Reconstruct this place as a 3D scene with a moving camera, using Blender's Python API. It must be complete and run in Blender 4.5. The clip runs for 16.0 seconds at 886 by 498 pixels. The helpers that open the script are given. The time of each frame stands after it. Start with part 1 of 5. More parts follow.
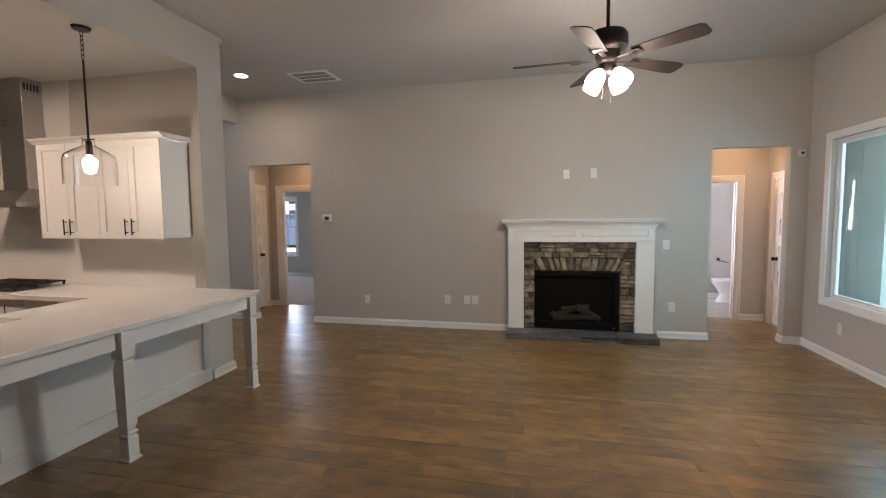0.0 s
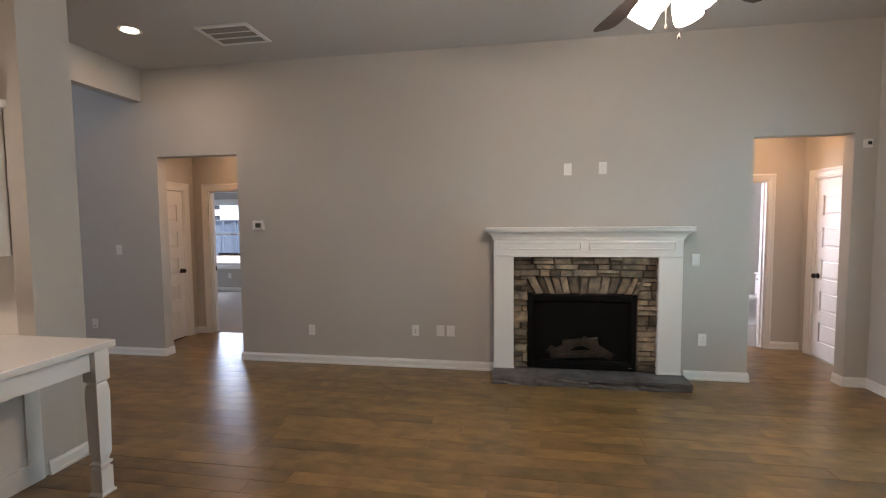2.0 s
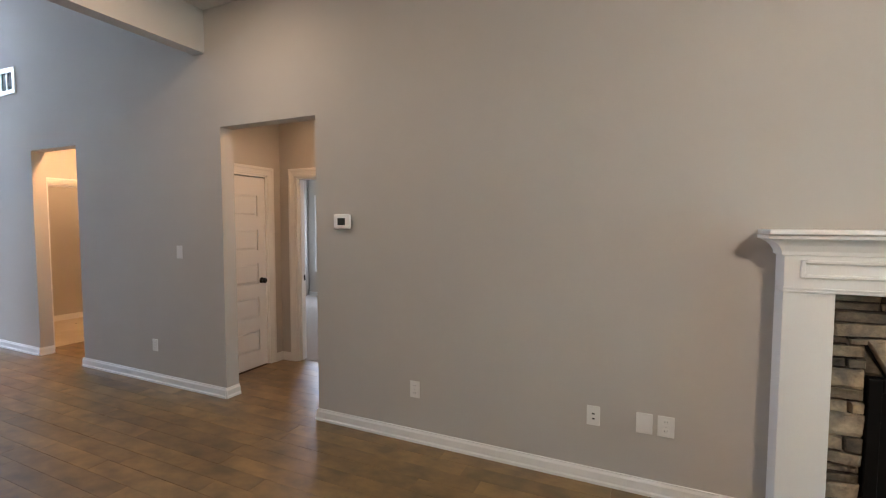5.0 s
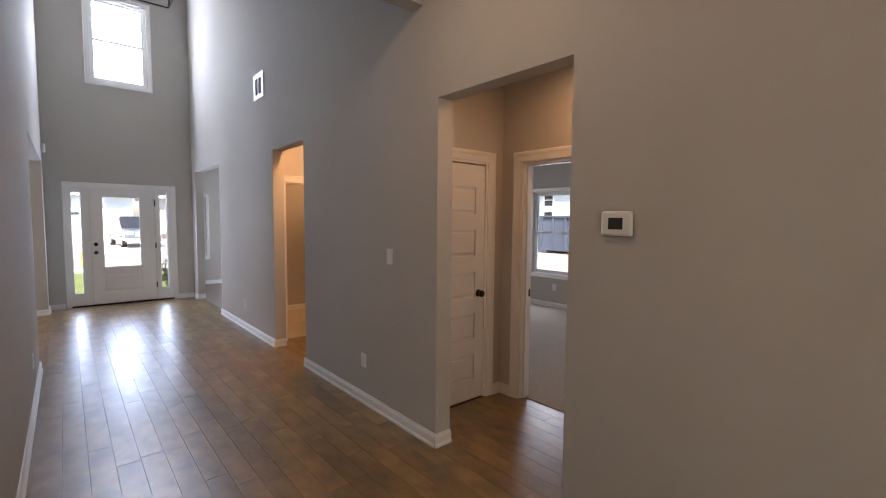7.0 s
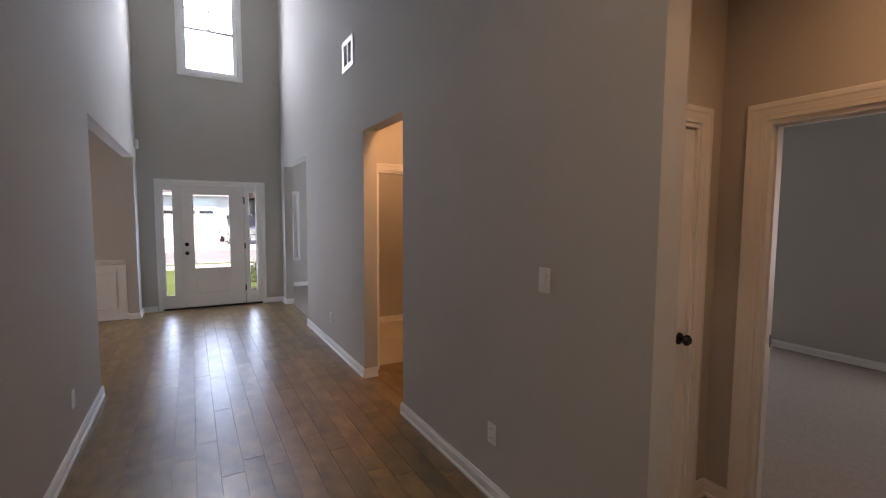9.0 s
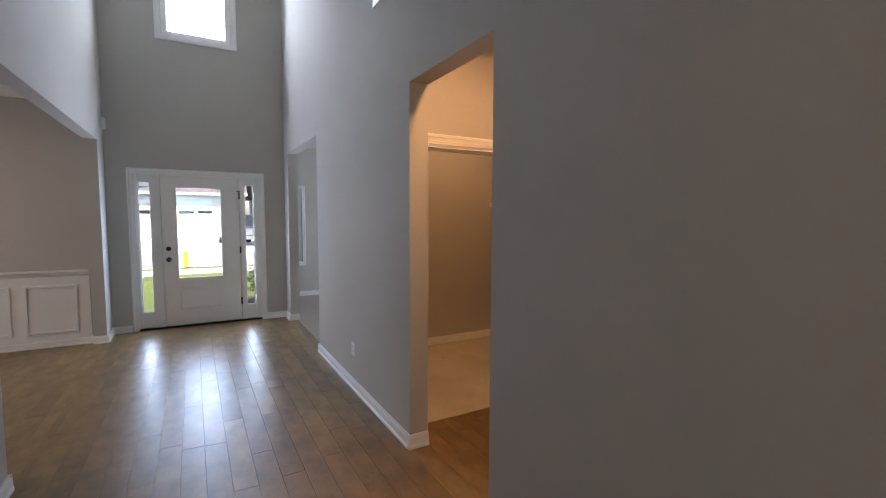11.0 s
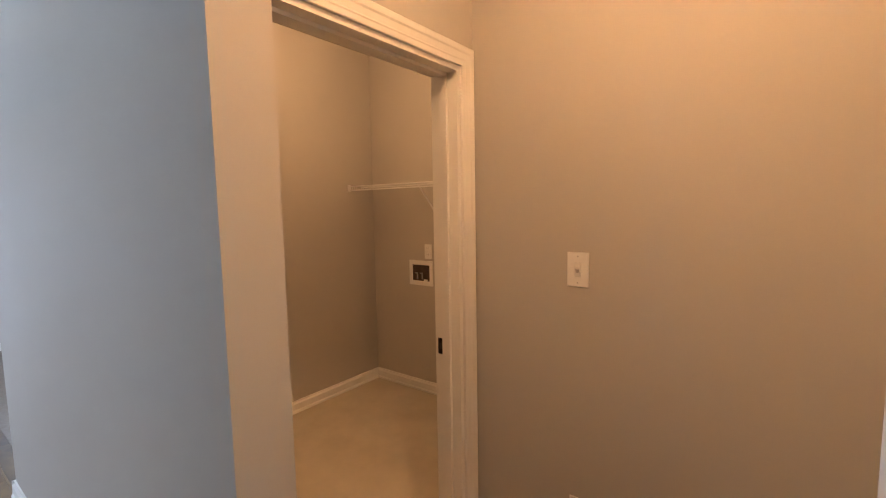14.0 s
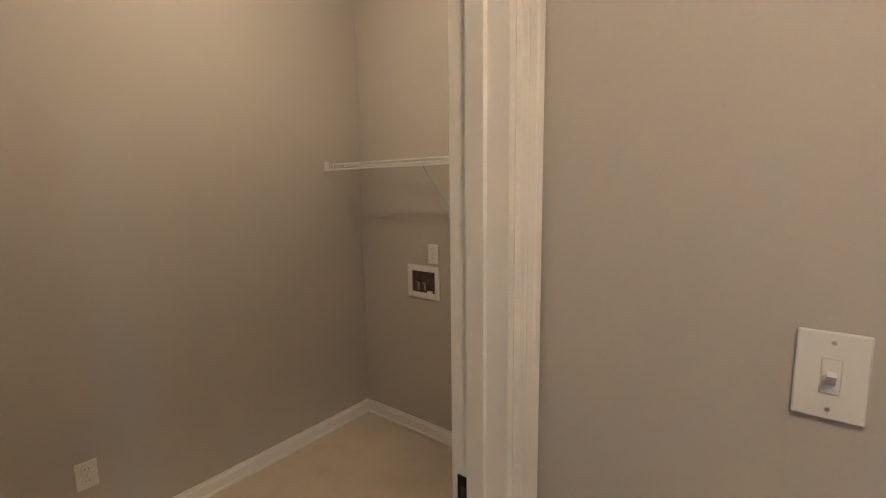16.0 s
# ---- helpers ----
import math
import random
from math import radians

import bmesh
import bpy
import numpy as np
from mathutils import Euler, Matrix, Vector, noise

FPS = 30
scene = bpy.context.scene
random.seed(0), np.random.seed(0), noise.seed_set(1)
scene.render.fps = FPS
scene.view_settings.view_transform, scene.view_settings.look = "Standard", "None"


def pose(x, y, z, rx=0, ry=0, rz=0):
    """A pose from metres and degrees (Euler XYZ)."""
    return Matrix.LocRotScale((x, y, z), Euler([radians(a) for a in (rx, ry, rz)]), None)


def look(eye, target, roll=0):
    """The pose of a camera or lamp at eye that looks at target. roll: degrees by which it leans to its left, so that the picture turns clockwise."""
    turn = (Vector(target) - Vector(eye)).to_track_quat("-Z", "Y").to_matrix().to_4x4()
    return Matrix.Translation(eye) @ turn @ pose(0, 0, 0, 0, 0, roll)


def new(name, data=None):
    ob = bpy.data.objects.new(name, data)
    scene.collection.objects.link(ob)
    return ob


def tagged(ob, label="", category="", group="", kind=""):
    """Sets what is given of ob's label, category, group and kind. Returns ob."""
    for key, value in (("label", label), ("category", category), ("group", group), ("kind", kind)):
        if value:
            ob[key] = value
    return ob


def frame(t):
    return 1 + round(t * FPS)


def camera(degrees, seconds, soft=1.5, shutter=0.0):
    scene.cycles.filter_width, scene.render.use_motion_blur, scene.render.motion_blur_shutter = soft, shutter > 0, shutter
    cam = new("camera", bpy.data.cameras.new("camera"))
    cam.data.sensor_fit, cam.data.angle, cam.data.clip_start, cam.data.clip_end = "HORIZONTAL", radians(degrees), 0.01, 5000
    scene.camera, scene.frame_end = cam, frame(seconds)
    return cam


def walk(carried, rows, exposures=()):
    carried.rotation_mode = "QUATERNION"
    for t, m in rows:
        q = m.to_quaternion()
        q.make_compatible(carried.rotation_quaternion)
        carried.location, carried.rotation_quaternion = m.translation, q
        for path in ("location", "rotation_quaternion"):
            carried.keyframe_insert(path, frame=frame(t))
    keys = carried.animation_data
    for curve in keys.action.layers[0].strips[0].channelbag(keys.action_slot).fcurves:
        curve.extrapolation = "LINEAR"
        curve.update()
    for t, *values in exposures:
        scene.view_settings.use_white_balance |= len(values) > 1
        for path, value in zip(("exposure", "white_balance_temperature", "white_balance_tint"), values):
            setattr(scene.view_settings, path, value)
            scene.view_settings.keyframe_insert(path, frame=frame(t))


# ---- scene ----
cam = camera(89.8, 16.0, soft=1.15)
PATH = [
    (0, (0.052, 0.338, 1.569), (-0.389, 2.283, 1.421), -0.6),
    (0.5, (-0.002, 0.664, 1.572), (-0.412, 2.617, 1.431), -0.6),
    (1, (-0.071, 1.014, 1.582), (-0.44, 2.975, 1.452), -0.6),
    (1.5, (-0.126, 1.362, 1.575), (-0.465, 3.329, 1.45), -0.6),
    (2, (-0.184, 1.705, 1.581), (-0.505, 3.675, 1.457), -0.5),
    (2.5, (-0.273, 2.057, 1.553), (-0.577, 4.03, 1.44), -0.4),
    (3, (-0.369, 2.41, 1.55), (-0.661, 4.386, 1.442), -0.3),
    (5.5, (-1.233, 3.849, 1.536), (-2.263, 5.559, 1.424), 0.3),
    (6, (-1.488, 4.04, 1.554), (-2.715, 5.616, 1.44), 0.5),
    (6.5, (-1.747, 4.273, 1.551), (-3.144, 5.698, 1.42), 0.5),
    (7, (-2.033, 4.461, 1.568), (-3.554, 5.753, 1.432), 0.5),
    (7.5, (-2.345, 4.579, 1.538), (-3.946, 5.769, 1.409), 0.7),
    (8, (-2.649, 4.705, 1.559), (-4.328, 5.783, 1.418), 0.6),
    (8.5, (-2.984, 4.838, 1.571), (-4.718, 5.825, 1.422), 0.5),
    (11, (-4.801, 5.149, 1.529), (-6.539, 6.126, 1.38), 0.2),
    (11.5, (-5.16, 5.263, 1.503), (-6.853, 6.317, 1.355), 0.0),
    (12, (-5.49, 5.37, 1.5), (-7.124, 6.514, 1.355), -0.2),
    (12.5, (-5.809, 5.478, 1.487), (-7.351, 6.744, 1.34), -0.3),
    (13, (-6.098, 5.615, 1.482), (-7.527, 7.006, 1.334), -0.6),
    (13.5, (-6.350, 5.813, 1.493), (-7.687, 7.290, 1.331), -0.8),
    (14, (-6.558, 5.954, 1.503), (-7.766, 7.538, 1.316), -1.0),
    (14.5, (-6.74, 6.139, 1.533), (-7.821, 7.809, 1.322), -0.9),
    (15, (-6.881, 6.337, 1.524), (-7.882, 8.055, 1.303), -0.9),
    (15.5, (-7.015, 6.526, 1.539), (-8.058, 8.214, 1.291), -0.8),
    (16, (-7.161, 6.674, 1.533), (-8.373, 8.242, 1.263), -0.7),
]
walk(cam, [(t, look(eye, target, roll)) for t, eye, target, roll in PATH],
     exposures=[(0, 2.08, 6150, 21), (3, 2.0, 6350, 23), (5.5, 2.4, 6300, 19), (6.5, 2.15, 6700, 23), (7.5, 1.42, 7300, 28), (8.5, 1.32, 7300, 28), (11, 1.45, 6900, 23),
                (12.5, 1.5, 7100, 23), (13.5, 1.8, 7200, 23), (14.2, 2.02, 6300, 17), (15, 2.12, 5250, 8), (16, 1.98, 4450, 0)])


# ---------------------------------------------------------------- world, sun, lamps
world = bpy.data.worlds.new("sky")
scene.world = world
world.use_nodes = True
wn = world.node_tree
sky = wn.nodes.new("ShaderNodeTexSky")
sky.sky_type = "NISHITA"
sky.sun_disc = False
sky.sun_elevation = radians(52)
sky.sun_rotation = radians(126)
sky.air_density, sky.dust_density = 1.0, 2.0
wn.links.new(sky.outputs[0], wn.nodes["Background"].inputs[0])
wn.nodes["Background"].inputs[1].default_value = 0.15


def lamp(name, kind, m, energy, colour, size=0.1, size_y=0.0, spread=0.0):
    data = bpy.data.lights.new(name, kind)
    data.energy, data.color = energy, colour
    if kind == "AREA":
        data.size = size
        if size_y:
            data.shape, data.size_y = "RECTANGLE", size_y
        if spread:
            data.spread = radians(spread)
    elif kind == "SUN":
        data.angle = radians(size)
    else:
        data.shadow_soft_size = size
    ob = new(name, data)
    ob.matrix_world = m
    return ob


WARM = (1.0, 0.54, 0.22)
SOFT = (1.0, 0.77, 0.54)
DAY = (0.64, 0.82, 1.0)
lamp("sun", "SUN", look((30, -22, 45), (0, 0, 0)), 5.0, (1.0, 0.95, 0.88), 0.5)
# lamps that hang in the place
FAN = (0.50, 3.87)
for i in range(4):
    a = radians(45 + 90 * i)
    lamp("fan_bulb", "POINT", pose(FAN[0] + 0.15 * math.cos(a), FAN[1] + 0.15 * math.sin(a), 2.47), 2.05, SOFT, 0.05)
lamp("recessed_bulb", "AREA", pose(-3.68, 5.39, 3.335), 2.4, SOFT, 0.12)
PEND = (-3.25, 3.03)
lamp("pendant_bulb", "POINT", pose(*PEND, 1.99), 1.0, SOFT, 0.05)
lamp("kitchen_bulb", "AREA", pose(-4.9, 2.3, 2.93), 10.5, SOFT, 0.3)
lamp("vestibule_bulb", "AREA", pose(-3.75, 6.95, 2.70), 1.4, WARM, 0.14)
lamp("laundry_hall_bulb", "AREA", pose(-6.75, 6.64, 2.70), 5.4, WARM, 0.14)
lamp("bath_hall_bulb", "AREA", pose(2.6, 7.05, 2.70), 2.0, WARM, 0.14)
lamp("dining_bulb", "AREA", pose(-9.8, 2.2, 2.86), 7, SOFT, 0.14)
lamp("laundry_bulb", "POINT", pose(-8.45, 7.60, 2.62), 6.6, WARM, 0.05)
# area lamps that stand in for daylight in the window openings
lamp("upper_window_light", "AREA", pose(-11.90, 5.28, 4.56, 90, 0, -90), 36, DAY, 0.78, 1.36)
lamp("door_lite_light", "AREA", pose(-11.770, 5.23, 1.28, 90, 0, -90), 8.5, (0.50, 0.71, 1.0), 0.52, 1.20)
lamp("sidelite_light", "AREA", pose(-11.775, 4.605, 1.09, 90, 0, -90), 2.8, (0.50, 0.71, 1.0), 0.11, 1.70)
lamp("sidelite_light", "AREA", pose(-11.775, 5.862, 1.09, 90, 0, -90), 2.8, (0.50, 0.71, 1.0), 0.10, 1.70)
# this one sits in the added second bedroom window, out of view
lamp("bedroom_window_light", "AREA", pose(-3.65, 11.09, 1.33, 90, 0, 180), 9, (0.86, 0.93, 1.0), 0.8, 1.4)
lamp("bedroom_window_light", "AREA", pose(-6.84, 11.09, 1.33, 90, 0, 180), 9, (0.70, 0.85, 1.0), 0.72, 1.4)
# fill for study, dining room and bath, set in added, unseen windows
lamp("study_added_window_light", "AREA", pose(-11.4, 10.52, 1.45, 90, 0, 180), 26, DAY, 1.4, 1.3)
lamp("dining_added_window_light", "AREA", pose(-9.8, -0.55, 1.45, 90, 0, 0), 10, DAY, 1.4, 1.3)
lamp("bath_added_window_light", "AREA", pose(1.18, 8.75, 1.7, 90, 0, -90), 18, (0.95, 0.96, 1.0), 0.7, 0.9)


# ---------------------------------------------------------------- materials
def mat(name, col, rough=0.6, metal=0.0, vary=0.08, scale=6.0, fine=120.0, bump=0.05, dist=0.002, col2=None, spec=0.5, piece=0.0,
        coat=0.0, stretch=(1, 1, 1), gloss_vary=0.07):
    """A surface with grain at two scales, a little relief, and a shift from piece to piece."""
    m = bpy.data.materials.new(name)
    m.use_nodes = True
    nt = m.node_tree
    N, L = nt.nodes, nt.links
    b = N["Principled BSDF"]
    tc = N.new("ShaderNodeTexCoord")
    mp = N.new("ShaderNodeMapping")
    mp.inputs["Scale"].default_value = stretch
    L.new(tc.outputs["Object"], mp.inputs[0])
    vec = mp.outputs[0]
    big, small = N.new("ShaderNodeTexNoise"), N.new("ShaderNodeTexNoise")
    for n, s, d in ((big, scale, 4), (small, fine, 3)):
        n.inputs["Scale"].default_value = s
        n.inputs["Detail"].default_value = d
        L.new(vec, n.inputs["Vector"])
    if piece:
        info, geo = N.new("ShaderNodeObjectInfo"), N.new("ShaderNodeNewGeometry")
        ad = N.new("ShaderNodeMath")
        ad.operation = "ADD"
        L.new(info.outputs["Random"], ad.inputs[0])
        L.new(geo.outputs["Random Per Island"], ad.inputs[1])
        fr = N.new("ShaderNodeMath")
        fr.operation = "FRACT"
        L.new(ad.outputs[0], fr.inputs[0])
        rnd = fr.outputs[0]
        sh = N.new("ShaderNodeVectorMath")
        sh.operation = "MULTIPLY_ADD"
        cmb = N.new("ShaderNodeCombineXYZ")
        for k in range(3):
            L.new(rnd, cmb.inputs[k])
        L.new(cmb.outputs[0], sh.inputs[0])
        sh.inputs[1].default_value = (37, 53, 71)
        L.new(vec, sh.inputs[2])
        for n in (big, small):
            L.new(sh.outputs[0], n.inputs["Vector"])
    mixn = N.new("ShaderNodeMix")
    mixn.data_type = "RGBA"
    ramp = N.new("ShaderNodeMapRange")
    ramp.inputs["From Min"].default_value, ramp.inputs["From Max"].default_value = 0.3, 0.7
    L.new(big.outputs[0], ramp.inputs[0])
    L.new(ramp.outputs[0], mixn.inputs["Factor"])
    c2 = col2 or tuple(c * (1 - 2 * vary) for c in col)
    mixn.inputs["A"].default_value = (*col, 1)
    mixn.inputs["B"].default_value = (*c2, 1)
    hs = N.new("ShaderNodeHueSaturation")
    L.new(mixn.outputs["Result"], hs.inputs["Color"])
    val = N.new("ShaderNodeMapRange")
    val.inputs["To Min"].default_value, val.inputs["To Max"].default_value = 1 - vary, 1 + vary
    L.new(small.outputs[0], val.inputs[0])
    if piece:
        pv = N.new("ShaderNodeMapRange")
        pv.inputs["To Min"].default_value, pv.inputs["To Max"].default_value = 1 - piece, 1 + piece
        L.new(rnd, pv.inputs[0])
        mu = N.new("ShaderNodeMath")
        mu.operation = "MULTIPLY"
        L.new(val.outputs[0], mu.inputs[0])
        L.new(pv.outputs[0], mu.inputs[1])
        L.new(mu.outputs[0], hs.inputs["Value"])
    else:
        L.new(val.outputs[0], hs.inputs["Value"])
    L.new(hs.outputs[0], b.inputs["Base Color"])
    b.inputs["Metallic"].default_value = metal
    b.inputs["Specular IOR Level"].default_value = spec
    b.inputs["Coat Weight"].default_value = coat
    rr = N.new("ShaderNodeMapRange")
    rr.inputs["To Min"].default_value, rr.inputs["To Max"].default_value = max(rough - gloss_vary, 0.02), min(rough + gloss_vary, 1)
    L.new(big.outputs[0], rr.inputs[0])
    L.new(rr.outputs[0], b.inputs["Roughness"])
    if bump:
        bp = N.new("ShaderNodeBump")
        bp.inputs["Strength"].default_value, bp.inputs["Distance"].default_value = bump, dist
        L.new(small.outputs[0], bp.inputs["Height"])
        L.new(bp.outputs[0], b.inputs["Normal"])
    return m


def glow(name, col, strength):
    m = bpy.data.materials.new(name)
    m.use_nodes = True
    b = m.node_tree.nodes["Principled BSDF"]
    b.inputs["Base Color"].default_value = (*col, 1)
    b.inputs["Emission Color"].default_value = (*col, 1)
    b.inputs["Emission Strength"].default_value = strength
    b.inputs["Roughness"].default_value = 0.4
    return m


def glass(name, rough=0.0, tint=(1, 1, 1)):
    m = bpy.data.materials.new(name)
    m.use_nodes = True
    b = m.node_tree.nodes["Principled BSDF"]
    b.inputs["Base Color"].default_value = (*tint, 1)
    b.inputs["Transmission Weight"].default_value = 1.0
    b.inputs["Roughness"].default_value = rough
    b.inputs["IOR"].default_value = 1.45
    return m


M_WALL = mat("wall_paint", (0.50, 0.475, 0.435), 0.85, vary=0.02, scale=1.2, fine=260, bump=0.12, dist=0.001, spec=0.25)
M_CEIL = mat("ceiling_paint", (0.52, 0.505, 0.48), 0.95, vary=0.02, scale=1.0, fine=200, bump=0.15, dist=0.0015, spec=0.15)
M_TRIM = mat("white_trim_paint", (0.78, 0.77, 0.74), 0.42, vary=0.015, scale=3, fine=90, bump=0.03, dist=0.001)
M_DOOR = mat("white_door_paint", (0.78, 0.77, 0.745), 0.45, vary=0.015, scale=4, fine=140, bump=0.06, dist=0.001)
M_CAB = mat("cabinet_lacquer", (0.78, 0.775, 0.76), 0.40, vary=0.012, scale=3, fine=80, bump=0.02, dist=0.001)
M_QUARTZ = mat("white_quartz", (0.80, 0.79, 0.77), 0.18, vary=0.02, scale=1.6, fine=40, bump=0.0, col2=(0.70, 0.69, 0.68))
M_WOOD = mat("hickory_plank", (0.268, 0.158, 0.055), 0.32, vary=0.16, scale=5.0, fine=22, bump=0.03, dist=0.001, col2=(0.112, 0.067, 0.025),
             piece=0.24, spec=0.85, gloss_vary=0.025, stretch=(1.0, 1.5, 1))
M_GAP = mat("plank_gap", (0.05, 0.032, 0.020), 0.8, vary=0.1)
M_CARPET = mat("cut_pile_carpet", (0.40, 0.345, 0.30), 0.98, vary=0.07, scale=38, fine=420, bump=0.9, dist=0.006, spec=0.1)
M_VINYL = mat("laundry_vinyl", (0.62, 0.55, 0.43), 0.42, vary=0.06, scale=2.5, fine=14, bump=0.03, col2=(0.50, 0.44, 0.34))
M_BATHF = mat("grey_bath_tile", (0.30, 0.28, 0.25), 0.35, vary=0.08, scale=3, fine=60, bump=0.05)
M_BLACK = mat("matt_black_metal", (0.018, 0.017, 0.016), 0.42, metal=0.6, vary=0.1, scale=20, fine=200, bump=0.03)
M_FIREBOX = mat("firebox_black", (0.004, 0.004, 0.004), 0.42, vary=0.15, scale=9, fine=90, bump=0.05, spec=0.2)
M_BLADE = mat("dark_walnut_blade", (0.030, 0.023, 0.020), 0.6, vary=0.2, scale=3, fine=40, bump=0.08, stretch=(1, 6, 1), spec=0.2)
M_BRONZE = mat("oil_rubbed_bronze", (0.030, 0.022, 0.020), 0.38, metal=0.7, vary=0.15, scale=15, fine=150, bump=0.04)
M_STEEL = mat("brushed_steel", (0.52, 0.51, 0.50), 0.30, metal=1.0, vary=0.05, scale=4, fine=90, bump=0.04, stretch=(1, 1, 12))
M_CHROME = mat("chrome", (0.7, 0.7, 0.7), 0.12, metal=1.0, vary=0.02, bump=0)
M_PLASTIC = mat("white_plastic", (0.76, 0.755, 0.73), 0.35, vary=0.01, bump=0)
M_SLOT = mat("dark_slot", (0.03, 0.03, 0.03), 0.6, vary=0.05, bump=0)
M_SCREEN = mat("dark_lcd", (0.045, 0.05, 0.045), 0.2, vary=0.05, bump=0)
M_STONE = mat("ledge_stone", (0.30, 0.235, 0.155), 0.85, vary=0.28, scale=11, fine=55, bump=0.8, dist=0.010, col2=(0.085, 0.074, 0.060), piece=0.62)
M_MORTAR = mat("dark_mortar", (0.05, 0.045, 0.04), 0.95, vary=0.2, fine=200, bump=0.3)
M_SLATE = mat("hearth_slate", (0.135, 0.128, 0.126), 0.62, vary=0.18, scale=6, fine=45, bump=0.5, dist=0.006, col2=(0.055, 0.052, 0.053), piece=0.25)
M_LOG = mat("ceramic_log", (0.045, 0.030, 0.018), 0.9, vary=0.25, scale=10, fine=70, bump=0.8, dist=0.01, col2=(0.016, 0.012, 0.009))
M_TILE = mat("gloss_white_tile", (0.76, 0.75, 0.72), 0.16, vary=0.02, scale=2, fine=30, bump=0.02, piece=0.02)
M_PORC = mat("porcelain", (0.80, 0.80, 0.79), 0.12, vary=0.01, bump=0)
M_VINYLW = mat("white_window_vinyl", (0.80, 0.81, 0.81), 0.4, vary=0.01, bump=0.01)
M_GLASS = glass("clear_glass")
M_VENT = mat("vent_shadow", (0.30, 0.29, 0.27), 0.8, vary=0.05)
M_SHADE = glow("frosted_lit_glass", (1.0, 0.90, 0.74), 8)
M_LENS = glow("lit_lens", (1.0, 0.80, 0.55), 9)
M_DOME = glow("lit_dome", (1.0, 0.84, 0.62), 2)
M_BULB = glow("lit_bulb", (1.0, 0.84, 0.62), 9)
M_GRASS = mat("lawn_grass", (0.080, 0.125, 0.045), 0.95, vary=0.25, scale=1.2, fine=60, bump=0.8, dist=0.03, col2=(0.13, 0.17, 0.05), spec=0.1)
M_CONC = mat("concrete", (0.55, 0.54, 0.51), 0.9, vary=0.08, scale=1.0, fine=40, bump=0.2)
M_SOIL = mat("sandy_soil", (0.30, 0.255, 0.20), 0.95, vary=0.16, scale=0.6, fine=14, bump=0.6, dist=0.03, col2=(0.21, 0.18, 0.145))
M_ASPH = mat("asphalt", (0.24, 0.24, 0.245), 0.9, vary=0.12, scale=1.5, fine=120, bump=0.5, dist=0.01)
M_MULCH = mat("brown_mulch", (0.10, 0.06, 0.045), 0.98, vary=0.3, scale=14, fine=120, bump=0.9, dist=0.03)
M_SIDING = mat("pale_blue_siding", (0.42, 0.52, 0.58), 0.7, vary=0.04, scale=1, fine=40, bump=0.05)
M_SIDING2 = mat("grey_siding", (0.36, 0.38, 0.40), 0.7, vary=0.04, scale=1, fine=40, bump=0.05)
M_SHING = mat("grey_shingles", (0.13, 0.13, 0.14), 0.95, vary=0.2, scale=4, fine=30, bump=0.5, dist=0.01)
M_CAR = mat("dark_blue_car_paint", (0.10, 0.14, 0.18), 0.22, vary=0.05, bump=0, coat=0.6)
M_CARGL = mat("dark_car_glass", (0.02, 0.025, 0.03), 0.08, vary=0.02, bump=0)
M_RUBBER = mat("tyre_rubber", (0.02, 0.02, 0.02), 0.85, vary=0.1)
M_LEAF = mat("shrub_leaf", (0.055, 0.11, 0.03), 0.7, vary=0.2, scale=8, fine=60, bump=0.1, piece=0.35)
M_BARK = mat("bark", (0.09, 0.065, 0.05), 0.95, vary=0.2, scale=20, fine=90, bump=0.6)
M_YELLOW = mat("yellow_plastic", (0.75, 0.50, 0.03), 0.5, vary=0.04)
M_NAVY = mat("dark_blue_steel", (0.05, 0.075, 0.11), 0.55, vary=0.1)
M_PORCH = mat("pale_porch_boards", (0.50, 0.66, 0.70), 0.8, vary=0.05, scale=1.2, fine=30, bump=0.05)


# ---------------------------------------------------------------- mesh helpers
def bm_new():
    return bmesh.new()


def add_box(bm, x0, x1, y0, y1, z0, z1, bev=0.0):
    r = bmesh.ops.create_cube(bm, size=1.0, matrix=Matrix.LocRotScale(((x0 + x1) / 2, (y0 + y1) / 2, (z0 + z1) / 2), None,
                                                                    (abs(x1 - x0), abs(y1 - y0), abs(z1 - z0))))
    if bev:
        es = {e for v in r["verts"] for e in v.link_edges}
        bmesh.ops.bevel(bm, geom=list(es), offset=bev, segments=2, profile=0.5, affect="EDGES")
    return bm


def box(x0, x1, y0, y1, z0, z1, bev=0.0):
    return add_box(bm_new(), x0, x1, y0, y1, z0, z1, bev)


def add_cyl(bm, p, q, r0, r1=None, seg=20):
    p, q = Vector(p), Vector(q)
    m = Matrix.Translation((p + q) / 2) @ (q - p).to_track_quat("Z", "Y").to_matrix().to_4x4()
    bmesh.ops.create_cone(bm, cap_ends=True, segments=seg, radius1=r0, radius2=r0 if r1 is None else r1, depth=(q - p).length, matrix=m)
    return bm


def cyl(p, q, r0, r1=None, seg=20):
    return add_cyl(bm_new(), p, q, r0, r1, seg)


